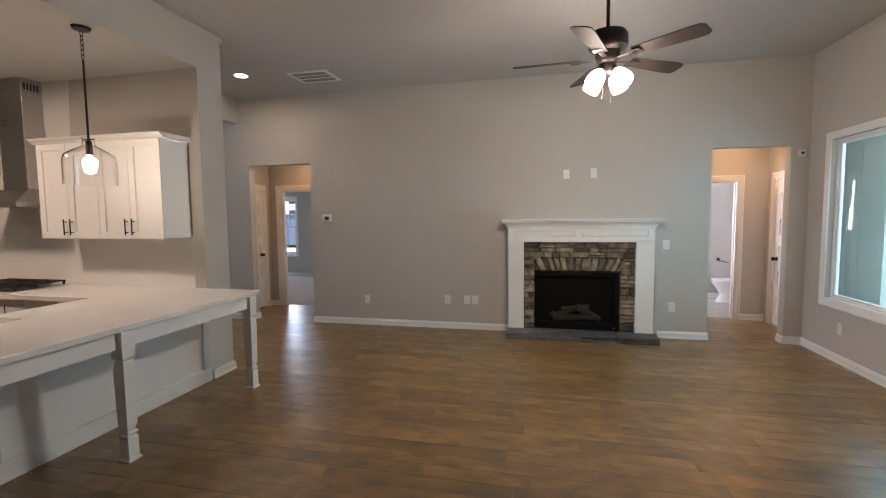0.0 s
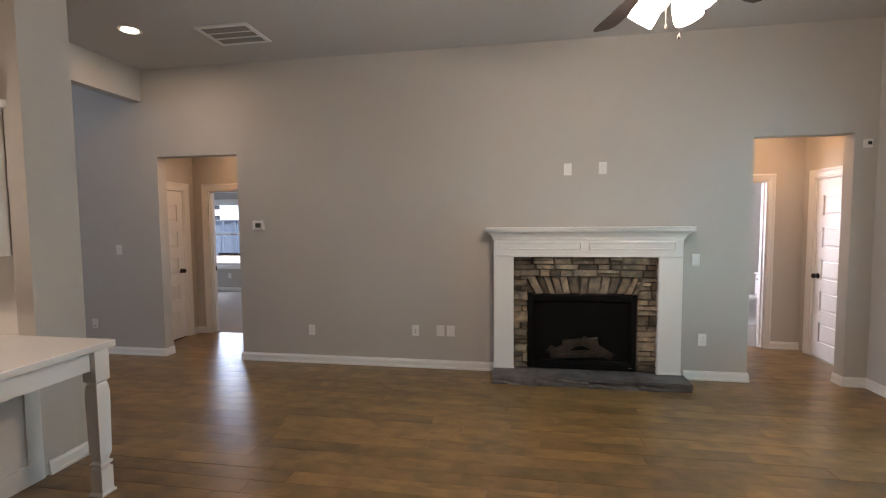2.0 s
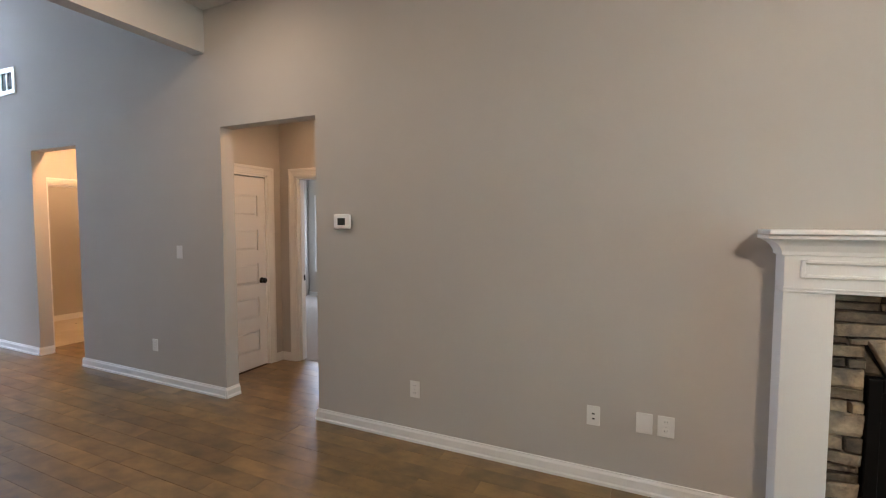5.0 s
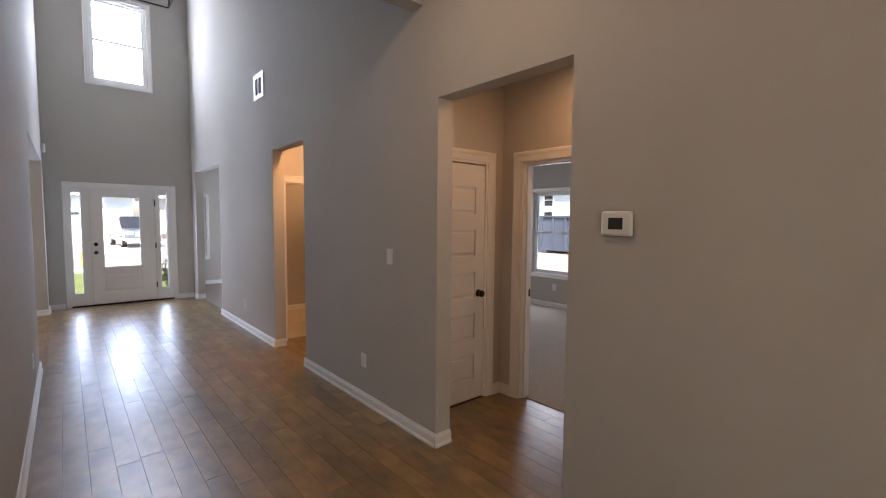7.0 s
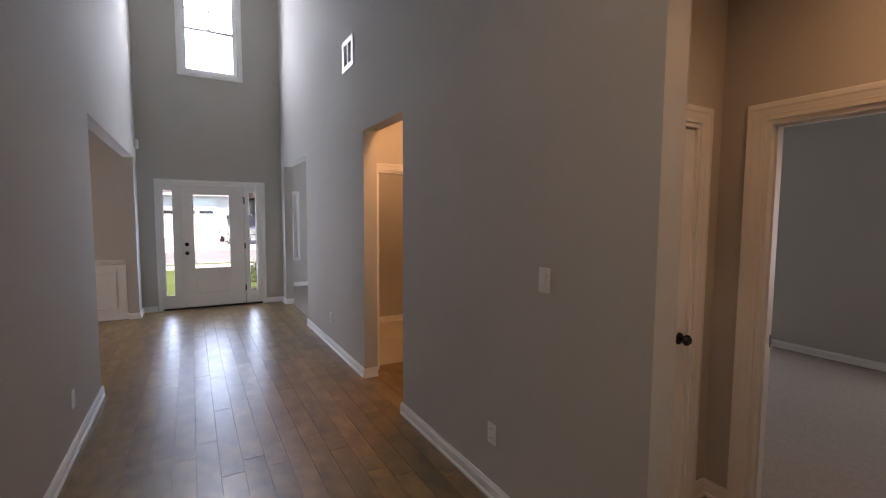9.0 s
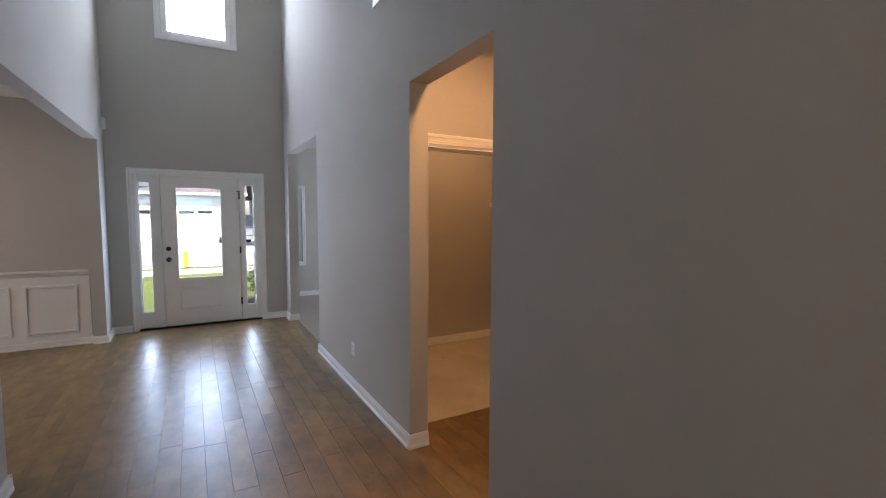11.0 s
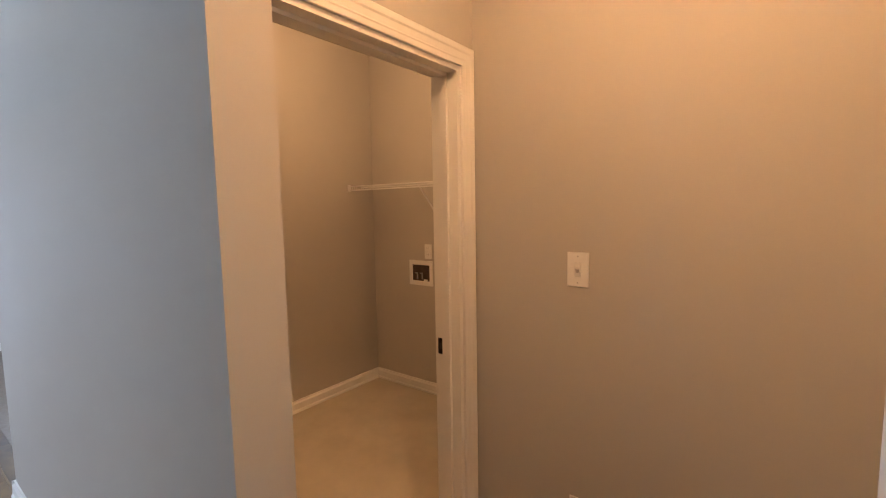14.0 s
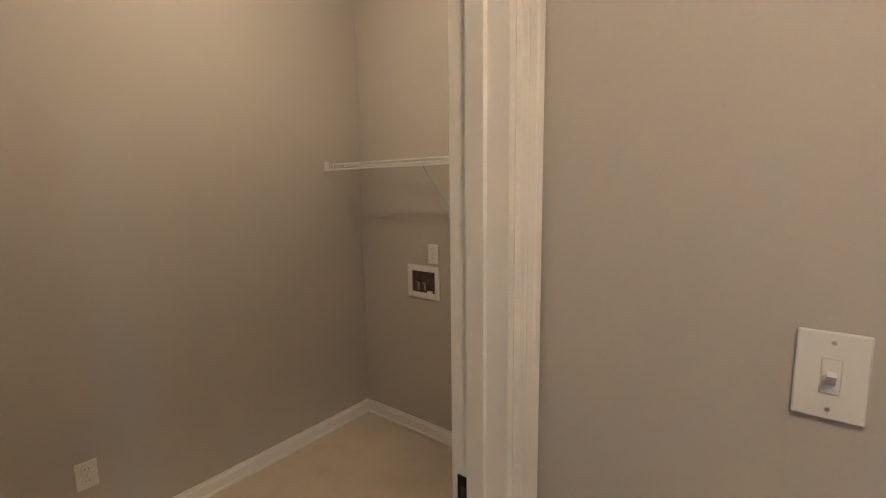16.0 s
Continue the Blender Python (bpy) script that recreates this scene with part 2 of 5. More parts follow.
def lathe(profile, m=None, seg=28, close=False):
    """A turned shape from (radius, height) pairs."""
    bm = bm_new()
    rings = []
    for r, z in profile:
        rings.append([bm.verts.new((r * math.cos(2 * math.pi * i / seg), r * math.sin(2 * math.pi * i / seg), z)) for i in range(seg)])
    for a, b in zip(rings, rings[1:]):
        for i in range(seg):
            bm.faces.new((a[i], a[(i + 1) % seg], b[(i + 1) % seg], b[i]))
    if close:
        bm.faces.new(rings[0][::-1])
        bm.faces.new(rings[-1])
    if m:
        bmesh.ops.transform(bm, matrix=m, verts=bm.verts)
    return bm


def prism(pts, axis, a0, a1):
    """A closed outline swept along one axis: axis x sweeps (y, z) points, y sweeps (x, z), z sweeps (x, y)."""
    bm = bm_new()
    put = {"x": lambda p, a: (a, p[0], p[1]), "y": lambda p, a: (p[0], a, p[1]), "z": lambda p, a: (p[0], p[1], a)}[axis]
    lo = [bm.verts.new(put(p, a0)) for p in pts]
    hi = [bm.verts.new(put(p, a1)) for p in pts]
    bm.faces.new(lo)
    bm.faces.new(hi[::-1])
    for i in range(len(pts)):
        j = (i + 1) % len(pts)
        bm.faces.new((lo[i], hi[i], hi[j], lo[j]))
    bmesh.ops.recalc_face_normals(bm, faces=bm.faces)
    return bm


def finish(bm, name, material, smooth=False):
    bmesh.ops.recalc_face_normals(bm, faces=bm.faces)
    me = bpy.data.meshes.new(name)
    bm.to_mesh(me)
    bm.free()
    me.materials.append(material)
    if smooth:
        for p in me.polygons:
            p.use_smooth = True
        me.set_sharp_from_angle(angle=radians(40))
    return me


def part(name, bm, material, parent, label="", smooth=False):
    ob = new(name, finish(bm, name, material, smooth))
    ob.parent = parent
    return tagged(ob, label)


def thing(name, label, category, group="", kind="", at=(0, 0, 0)):
    ob = new(name)
    ob.location = at
    ob.empty_display_size = 0.1
    return tagged(ob, label, category, group, kind)


def solid(name, bm, material, label, category="", group="", kind="", smooth=False):
    return tagged(new(name, finish(bm, name, material, smooth)), label, category, group, kind)


def setting(name, bm, material, label, category="wall", smooth=False):
    return solid(name, bm, material, label, category, "", "structure", smooth)


# ---------------------------------------------------------------- structure
def wall(name, axis, n0, n1, s0, s1, z0, z1, holes=(), label="warm greige painted drywall", material=None):
    """A thick wall along x or y from s0 to s1, with openings (s0, s1, z0, z1) right through it."""
    bm = bm_new()
    ss = sorted({s0, s1, *(v for h in holes for v in h[:2])})
    zs = sorted({z0, z1, *(v for h in holes for v in h[2:])})

    def full(i, k):
        if not (0 <= i < len(ss) - 1 and 0 <= k < len(zs) - 1):
            return False
        a, c = (ss[i] + ss[i + 1]) / 2, (zs[k] + zs[k + 1]) / 2
        return not any(h[0] < a < h[1] and h[2] < c < h[3] for h in holes)
    vert = {}

    def v(i, k, n):
        if (i, k, n) not in vert:
            m = n1 if n else n0
            vert[i, k, n] = bm.verts.new((ss[i], m, zs[k]) if axis == "x" else (m, ss[i], zs[k]))
        return vert[i, k, n]
    for i in range(len(ss) - 1):
        for k in range(len(zs) - 1):
            if not full(i, k):
                continue
            for n in (0, 1):
                bm.faces.new((v(i, k, n), v(i + 1, k, n), v(i + 1, k + 1, n), v(i, k + 1, n)))
            for di, dk, p, q in ((-1, 0, (i, k), (i, k + 1)), (1, 0, (i + 1, k), (i + 1, k + 1)), (0, -1, (i, k), (i + 1, k)), (0, 1, (i, k + 1), (i + 1, k + 1))):
                if not full(i + di, k + dk):
                    bm.faces.new((v(*p, 0), v(*q, 0), v(*q, 1), v(*p, 1)))
    return setting(name, bm, material or M_WALL, label)


W0, W1 = 6.35, 6.48
CL, CF, CK, CV = 3.36, 5.75, 2.972, 2.78
O1, O2, O3, OR = (-4.32, -3.30), (-7.37, -6.48), (-11.45, -9.76), (2.03, 2.86)
wall("wall_north_living", "x", W0, W1, -4.62, 3.17, 0, CL + 0.1, [(*O1, 0, 2.36), (*OR, 0, 2.35)], "greige painted wall with cased-free openings and a fireplace")
wall("wall_north_foyer", "x", W0, W1, -11.87, -4.62, 0, CF + 0.1, [(*O2, 0, 2.36), (*O3, 0, 2.40)], "tall greige foyer wall with two drywall openings")
wall("wall_east", "y", 3.05, 3.17, -4.0, W0, 0, CL + 0.1, [(4.21, 5.95, 0.63, 2.34)], "greige wall with a large fixed window")
wall("wall_south", "x", -4.12, -4.0, -8.3, 3.17, 0, CL + 0.1)
wall("wall_kitchen_north", "x", 3.99, 4.21, -8.03, -3.23, 0, CF + 0.1, (), "greige wall between kitchen and foyer")
setting("pilaster", box(-3.23, -3.10, 3.97, 4.29, 0, CL + 0.05), M_WALL, "greige drywall end of the kitchen wall")
setting("header_beam", box(-3.23, -3.10, -4.0, 3.97, 2.97, CL + 0.05), M_WALL, "greige drywall header between kitchen and living room")
wall("wall_kitchen_west", "y", -8.3, -8.18, -4.0, 4.08, 0, CF)
wall("beam_foyer", "y", -4.62, -4.49, 4.21, W0, 3.0, CF + 0.1, (), "greige drywall beam over the foyer entrance")
wall("wall_over_hall", "y", -3.23, -3.10, 4.29, 4.33, 3.30, CL + 0.05)
wall("wall_hall_south", "x", 4.08, 4.21, -11.87, -8.03, 0, CF + 0.1, [(-11.33, -8.031, 0, 2.40)], "greige foyer wall over the wide dining room opening")
wall("wall_front", "y", -11.87, -11.75, 4.21, W0, 0, 3.0, [(4.50, 6.00, 0, 2.06)], "greige entry wall round the front door")
wall("wall_front_upper", "y", -11.87, -11.75, 4.21, W0, 3.0, CF + 0.1, [(4.87, 5.69, 3.86, 5.26)], "greige upper entry wall with a high window")
wall("wall_dining_west", "y", -11.52, -11.40, -0.4, 4.08, 0, 2.9)
wall("wall_dining_south", "x", -0.52, -0.4, -11.52, -8.3, 0, 2.9, [(-10.55, -9.05, 0.75, 2.15)])
wall("wall_dining_east", "y", -8.18, -8.06, -0.4, 3.99, 0, 2.9)
# vestibule by the bedroom
wall("wall_vestibule_west", "y", -4.84, -4.72, W1, 7.43, 0, CV, [(6.50, 7.24, 0, 2.05)])
wall("wall_vestibule_north", "x", 7.43, 7.55, -7.52, -2.6, 0, CV, [(-4.50, -3.76, 0, 2.05)])
wall("wall_vestibule_east", "y", -3.18, -3.06, W1, 7.43, 0, CV)
wall("wall_closet_back", "y", -5.6, -5.5, W1, 7.43, 0, CV)
wall("wall_bedroom_north", "x", 11.08, 11.22, -7.64, -2.6, 0, CV, [(-7.27, -6.41, 0.58, 2.07), (-4.08, -3.22, 0.58, 2.07)])
wall("wall_bedroom_east", "y", -2.6, -2.48, 7.43, 11.22, 0, CV)
# laundry and its hall
wall("wall_laundry_door", "y", -7.64, -7.52, W1, 7.55, 0, CV, [(6.54, 7.335, 0, 2.015)])
wall("wall_laundry_hall_north", "x", 7.42, 7.43, -7.52, -5.95, 0, CV)
wall("wall_laundry_hall_east", "y", -6.05, -5.95, W1, 7.42, 0, CV)
wall("wall_laundry_west", "y", -9.50, -9.38, W1, 8.79, 0, CV)
wall("wall_laundry_north", "x", 8.67, 8.79, -9.38, -7.52, 0, CV)
wall("wall_laundry_east", "y", -7.64, -7.52, 7.55, 11.08, 0, CV)
# study
SX = -13.40
wall("wall_study_west", "y", SX - 0.13, SX, W1, 10.5, 0, CV, [(6.50, 6.94, 0.64, 2.02)])
wall("wall_study_south", "x", W0, W1, SX - 0.13, -11.87, 0, CV)
wall("wall_study_north", "x", 10.38, 10.5, SX, -9.5, 0, CV, [(-12.15, -10.65, 0.75, 2.15)])
wall("wall_study_east", "y", -9.50, -9.38, 8.79, 10.5, 0, CV)
# bath and its hall
wall("wall_bath_hall_north", "x", 7.60, 7.72, 1.2, 3.30, 0, CV, [(1.95, 2.80, 0, 2.04)])
wall("wall_bath_hall_east", "y", 3.18, 3.30, W1, 7.60, 0, CV, [(6.62, 7.40, 0, 2.04)])
wall("wall_bath_hall_west", "y", 1.85, 1.95, W1, 7.60, 0, CV)
wall("wall_linen_back", "y", 3.9, 4.0, W1, 7.72, 0, CV)
wall("wall_bath_north", "x", 9.45, 9.57, 1.2, 4.2, 0, CV)
wall("wall_bath_east", "y", 3.95, 4.07, 7.72, 9.45, 0, CV)
wall("wall_bath_west", "y", 1.2, 1.32, 7.72, 9.45, 0, CV, [(8.38, 9.12, 1.22, 2.18)])
wall("wall_linen_north", "x", 7.60, 7.72, 3.30, 4.07, 0, CV)

setting("ceiling", box(-4.49, 3.17, -4.0, W0, CL, CL + 0.1), M_CEIL, "smooth off-white living room ceiling", "ceiling")
bpy.data.objects["ceiling"].name = "ceiling_living"
setting("ceiling_foyer", box(-11.87, -4.62, 4.21, W0, CF, CF + 0.1), M_CEIL, "off-white foyer ceiling", "ceiling")
setting("ceiling_kitchen", box(-8.3, -3.23, -4.0, 3.99, CK, CK + 0.1), M_CEIL, "off-white kitchen ceiling", "ceiling")
setting("ceiling_dining", box(-11.52, -8.06, -0.5, 4.08, 2.90, 3.0), M_CEIL, "off-white dining room ceiling", "ceiling")
setting("ceiling_back_rooms", box(SX - 0.13, -2.48, W1, 11.22, CV, CV + 0.1), M_CEIL, "off-white ceiling of the side rooms", "ceiling")
setting("ceiling_bath", box(1.2, 4.07, W1, 9.57, CV, CV + 0.1), M_CEIL, "off-white bathroom ceiling", "ceiling")

# floors under each room, the wood planks come last
setting("subfloor", box(-11.87, 3.17, -4.1, 7.60, -0.16, -0.012), M_GAP, "dark subfloor under the wood planks", "floor")
setting("carpet_bedroom", box(-7.52, -2.6, 7.50, 11.08, -0.1, 0.006), M_CARPET, "beige cut pile carpet", "floor")
setting("carpet_study", box(SX, -9.5, 6.44, 10.38, -0.1, 0.006), M_CARPET, "beige cut pile carpet", "floor")
setting("floor_laundry", box(-9.38, -7.63, W1, 8.67, -0.1, 0.003), M_VINYL, "mottled beige sheet vinyl laundry floor", "floor")
setting("floor_bath", box(1.32, 3.95, 7.66, 9.45, -0.1, 0.003), M_BATHF, "grey tile bathroom floor", "floor")


def base(x0, y0, x1, y1, side, h=0.090):
    """A moulded baseboard along the foot of a wall; side is the way that it faces."""
    t = 0.016
    prof = [(0, 0), (t + 0.008, 0), (t + 0.008, 0.016), (t, 0.024), (t, h - 0.022), (t * 0.55, h - 0.010), (t * 0.45, h), (0, h)]
    if abs(y1 - y0) < 1e-6:
        bm = prism([(y0 + side * (p[0] + 0.001), p[1]) for p in prof], "x", x0, x1)
    else:
        bm = prism([(x0 + side * (p[0] + 0.001), p[1]) for p in prof], "y", y0, y1)
    return setting("baseboard", bm, M_TRIM, "white moulded baseboard with shoe", "baseboard")


for a, b in ((O1[1], -0.40), (1.46, OR[0]), (OR[1], 3.05), (-4.62, O1[0]), (O2[1], -4.62), (O3[1], O2[0]), (-11.75, O3[0])):
    base(a, W0, b, W0, -1)
for o in (O1, O2, O3, OR):
    base(o[0], W0 - 0.016, o[0], W1, 1)
    base(o[1], W0 - 0.016, o[1], W1, -1)
base(3.05, -4.0, 3.05, W0, -1)
base(-3.10, 3.99, -3.10, 4.29, 1)
base(-3.23, 4.29, -3.084, 4.29, 1)
base(-8.03, 4.21, -3.23, 4.21, 1)
base(-8.03, 3.99, -8.03, 4.226, -1)
base(-11.75, 4.21, -11.33, 4.21, 1)
base(-11.33, 4.08, -11.33, 4.226, 1)
base(-11.75, 4.21, -11.75, 4.42, 1)
base(-11.75, 6.07, -11.75, W0, 1)
base(-4.72, 7.32, -4.72, 7.43, 1)
base(-4.72, 7.43, -4.585, 7.43, -1)
base(-3.67, 7.43, -3.18, 7.43, -1)
base(-7.52, 11.08, -2.6, 11.08, -1)
base(-7.52, 7.42, -6.05, 7.42, -1)
base(-9.38, W1, -9.38, 8.67, 1)
base(-9.38, 8.67, -7.64, 8.67, -1)
base(-7.64, 7.40, -7.64, 8.67, -1)
base(SX, W1, SX, 10.38, 1)
base(2.87, 7.60, 3.18, 7.60, -1)
base(1.32, 9.45, 3.95, 9.45, -1)
base(-11.40, -0.4, -11.40, 4.08, 1)


# ---------------------------------------------------------------- casings, doors and windows
def casing(axis, face, side, s0, s1, top, w=0.085, sides="lr", bottom=None, label="white moulded door casing"):
    """Moulded trim round an opening s0..s1 in a wall face; side is the way the face looks."""
    trim = tagged(new("trim"), label, "trim", "", "structure")
    t = 0.018

    prof = [(0.0, 0.0), (0.0, 0.50), (0.04, 0.58), (0.24, 0.60), (0.30, 0.70), (0.36, 0.66), (0.62, 0.80), (0.70, 0.98), (0.78, 1.0), (0.94, 1.0), (1.0, 0.88), (1.0, 0.0)]

    def strip(ends):
        """A moulded length; ends(f) gives both end points (along the wall, up) at f from the opening."""
        bm = bm_new()
        loops = ([], [])
        for f, d in prof:
            n = face + side * (0.0005 + t * d)
            for loop, (a, z) in zip(loops, ends(f * w)):
                loop.append(bm.verts.new((a, n, z) if axis == "x" else (n, a, z)))
        k = len(prof)
        for i in range(k):
            bm.faces.new((loops[0][i], loops[0][(i + 1) % k], loops[1][(i + 1) % k], loops[1][i]))
        bm.faces.new(loops[0][::-1])
        bm.faces.new(loops[1])
        bmesh.ops.recalc_face_normals(bm, faces=bm.faces)
        return bm

    def foot(f):
        return 0.0 if bottom is None else bottom - f
    kl, kr = ("l" in sides), ("r" in sides)
    if kl:
        part("side_casing", strip(lambda f: ((s0 - f, foot(f)), (s0 - f, top + f))), M_TRIM, trim)
    if kr:
        part("side_casing", strip(lambda f: ((s1 + f, foot(f)), (s1 + f, top + f))), M_TRIM, trim)
    part("head_casing", strip(lambda f: ((s0 - f * kl, top + f), (s1 + f * kr, top + f))), M_TRIM, trim)
    if bottom is not None:
        part("bottom_casing", strip(lambda f: ((s0 - f, bottom - f), (s1 + f, bottom - f))), M_TRIM, trim)
    return trim


def jamb(axis, n0, n1, s0, s1, top, stop=True):
    bm = bm_new()
    t = 0.02

    def b(a0, a1, m0, m1, z0, z1):
        add_box(bm, *((a0, a1, m0, m1) if axis == "x" else (m0, m1, a0, a1)), z0, z1)
    b(s0, s0 + t, n0, n1, 0.004, top - t)
    b(s1 - t, s1, n0, n1, 0.004, top - t)
    b(s0, s1, n0, n1, top - t, top)
    if stop:
        c = (n0 + n1) / 2
        b(s0 + t, s0 + t + 0.012, c - 0.018, c + 0.018, 0.004, top - t)
        b(s1 - t - 0.012, s1 - t, c - 0.018, c + 0.018, 0.004, top - t)
        b(s0 + t, s1 - t, c - 0.018, c + 0.018, top - t - 0.012, top - t)
    return setting("trim", bm, M_TRIM, "white painted door jamb with stop", "trim")


def knob_set(parent, at, out):
    """A round black knob with its rose; out is the way it sticks out."""
    o = Vector(out)
    m = Matrix.Translation(at) @ o.to_track_quat("Z", "Y").to_matrix().to_4x4()
    k = part("door_knob", lathe([(0.0, 0.062), (0.018, 0.061), (0.027, 0.052), (0.029, 0.042), (0.022, 0.030), (0.011, 0.024), (0.010, 0.008)], m), M_BLACK,
             parent, "matt black round knob", True)
    part("rose", lathe([(0.0, 0.009), (0.026, 0.009), (0.032, 0.004), (0.032, 0.0)], m), M_BLACK, k, "", True)


def panel_door(name, width, label, knob_at, hinge_x):
    """A five-panel door, hinged at the origin, lying along +x with its face to -y."""
    d = thing(name, label, "door", "", "structure")
    H, T = 2.02, 0.035
    bm = bm_new()
    st = 0.100
    add_box(bm, 0, st, 0, T, 0.012, H)
    add_box(bm, width - st, width, 0, T, 0.012, H)
    ph, gap = 0.22, 0.137
    z = 0.185
    spans = []
    last = 0.012
    for i in range(5):
        add_box(bm, st, width - st, 0, T, last, z)
        spans.append((z, z + ph))
        last = z + ph
        z = last + gap
    add_box(bm, st, width - st, 0, T, last, H)
    part("slab", bm, M_DOOR, d)
    for a, b in spans:
        pb = box(st, width - st, 0.016, T - 0.016, a, b)
        add_box(pb, st + 0.020, width - st - 0.020, 0.003, T - 0.003, a + 0.020, b - 0.020, 0.010)
        part("panel", pb, M_DOOR, d)
    knob_set(d, (knob_at, 0, 0.93), (0, -1, 0))
    for hz in (0.22, 1.0, 1.80):
        part("hinge", cyl((hinge_x, -0.004, hz - 0.045), (hinge_x, -0.004, hz + 0.045), 0.006, seg=10), M_BLACK, d, "black hinge")
    return d


# closet door of the bedroom vestibule: in the west wall, its face to +x
d1 = panel_door("door_1", 0.70, "closed white five-panel closet door with a black knob", 0.64, -0.004)
d1.matrix_world = Matrix.Translation((-4.735, 6.52, 0)) @ Matrix.Rotation(radians(90), 4, "Z")
casing("y", -4.72, 1, 6.50, 7.24, 2.05, sides="r")
jamb("y", -4.84, -4.72, 6.50, 7.24, 2.05, False)
# closed linen door by the bathroom: face to -x, knob at the far side
d2 = panel_door("door_2", 0.74, "closed white five-panel linen door with a black knob", 0.06, 0.744)
d2.matrix_world = Matrix.Translation((3.195, 7.38, 0)) @ Matrix.Rotation(radians(-90), 4, "Z")
casing("y", 3.18, -1, 6.62, 7.40, 2.04)
jamb("y", 3.18, 3.30, 6.62, 7.40, 2.04, False)
# open doorways
casing("x", 7.43, -1, -4.50, -3.76, 2.05)
jamb("x", 7.43, 7.55, -4.50, -3.76, 2.05)
casing("x", 7.55, 1, -4.50, -3.76, 2.05)
casing("y", -7.52, 1, 6.54, 7.335, 2.015, w=0.07)
jamb("y", -7.64, -7.52, 6.54, 7.335, 2.015)
casing("y", -7.64, -1, 6.54, 7.335, 2.015)
casing("x", 7.60, -1, 1.95, 2.80, 2.04, w=0.07)
jamb("x", 7.60, 7.72, 1.95, 2.80, 2.04)


def strike(at, turn, label):
    s = thing("strike_plate", label, "strike plate", "strike plates on the door jambs")
    bm = box(-0.014, 0.014, -0.0025, 0.0, -0.032, 0.032)
    part("plate", bm, M_BLACK, s)
    part("latch_hole", box(-0.007, 0.007, -0.0032, -0.0024, -0.012, 0.012), M_SLOT, s)
    part("lip", cyl((0.014, -0.004, -0.016), (0.014, -0.004, 0.016), 0.004, seg=8), M_STEEL, s, "worn bright lip")
    s.matrix_world = pose(*at, 0, 0, turn)


strike((-7.612, 7.315, 0.955), 0, "black strike plate on the laundry door jamb")
strike((-4.48, 7.53, 0.93), 90, "black strike plate on the bedroom door jamb")


def sash_window(name, axis, n_in, n_out, s0, s1, z0, z1, label, grid=True, w=0.085):
    """A double-hung window in the opening: vinyl frame, two sashes with glass, muntins in the upper one, casing on the inner face."""
    win = thing(name, label, "window", "", "structure")
    side = 1 if n_in > n_out else -1
    mid = n_out + (n_in - n_out) * 0.35

    def bx(a0, a1, m0, m1, c0, c1, bev=0):
        m0, m1 = sorted((m0, m1))
        return box(*((a0, a1, m0, m1) if axis == "x" else (m0, m1, a0, a1)), c0, c1, bev)

    def ring(a0, a1, c0, c1, t, m0, m1):
        bm = bx(a0, a0 + t, m0, m1, c0, c1)
        lo, hi = sorted((m0, m1))
        for p in ((a1 - t, a1, c0, c1), (a0 + t, a1 - t, c0, c0 + t), (a0 + t, a1 - t, c1 - t, c1)):
            add_box(bm, *((p[0], p[1], lo, hi) if axis == "x" else (lo, hi, p[0], p[1])), p[2], p[3])
        return bm
    part("window_frame", ring(s0, s1, z0, z1, 0.035, n_out, mid + side * 0.03), M_VINYLW, win)
    zm = (z0 + z1) / 2
    for nm, c0, c1, off in (("lower_sash", z0 + 0.03, zm + 0.02, 0.012), ("upper_sash", zm - 0.02, z1 - 0.03, -0.018)):
        m0 = mid + side * (off - 0.014)
        sash = part(nm, ring(s0 + 0.03, s1 - 0.03, c0, c1, 0.038, m0, m0 + side * 0.028), M_VINYLW, win)
        pane = part("pane", bx(s0 + 0.06, s1 - 0.06, m0 + side * 0.012, m0 + side * 0.016, c0 + 0.03, c1 - 0.03), M_GLASS, sash)
        pane.visible_shadow = False
        if grid and nm == "upper_sash":
            sm, cm = (s0 + s1) / 2, (c0 + c1) / 2
            part("muntin", bx(sm - 0.011, sm + 0.011, m0 + side * 0.018, m0 + side * 0.024, c0 + 0.03, c1 - 0.03), M_VINYLW, sash)
            part("muntin", bx(s0 + 0.06, s1 - 0.06, m0 + side * 0.018, m0 + side * 0.0235, cm - 0.011, cm + 0.011), M_VINYLW, sash)
    part("sash_lock", bx((s0 + s1) / 2 - 0.03, (s0 + s1) / 2 + 0.03, mid + side * 0.026, mid + side * 0.05, zm + 0.018, zm + 0.032, 0.004), M_VINYLW, win)
    part("window_sill", bx(s0, s1, mid, n_in, z0 - 0.012, z0 + 0.012), M_TRIM, win)
    casing(axis, n_in, side, s0, s1, z1, w=w, bottom=z0, label="white moulded window casing")
    return win


sash_window("window_1", "y", -11.75, -11.87, 4.87, 5.69, 3.86, 5.26, "high white double-hung window over the front door", w=0.07)
sash_window("window_2", "x", 11.08, 11.22, -7.27, -6.41, 0.58, 2.07, "white double-hung bedroom window", False, w=0.06)
# unseen bedroom window, added only to let in lamp light
sash_window("added_window_8", "x", 11.08, 11.22, -4.08, -3.22, 0.58, 2.07, "white double-hung bedroom window", False, w=0.06)
sash_window("window_3", "y", SX, SX - 0.13, 6.50, 6.94, 0.64, 2.02, "white double-hung study window", w=0.06)


# three unseen windows, added as openings for the fill lamps of these rooms
sash_window("added_window_5", "x", 10.38, 10.5, -12.15, -10.65, 0.75, 2.15, "wide white double-hung window added to light the study", w=0.06)
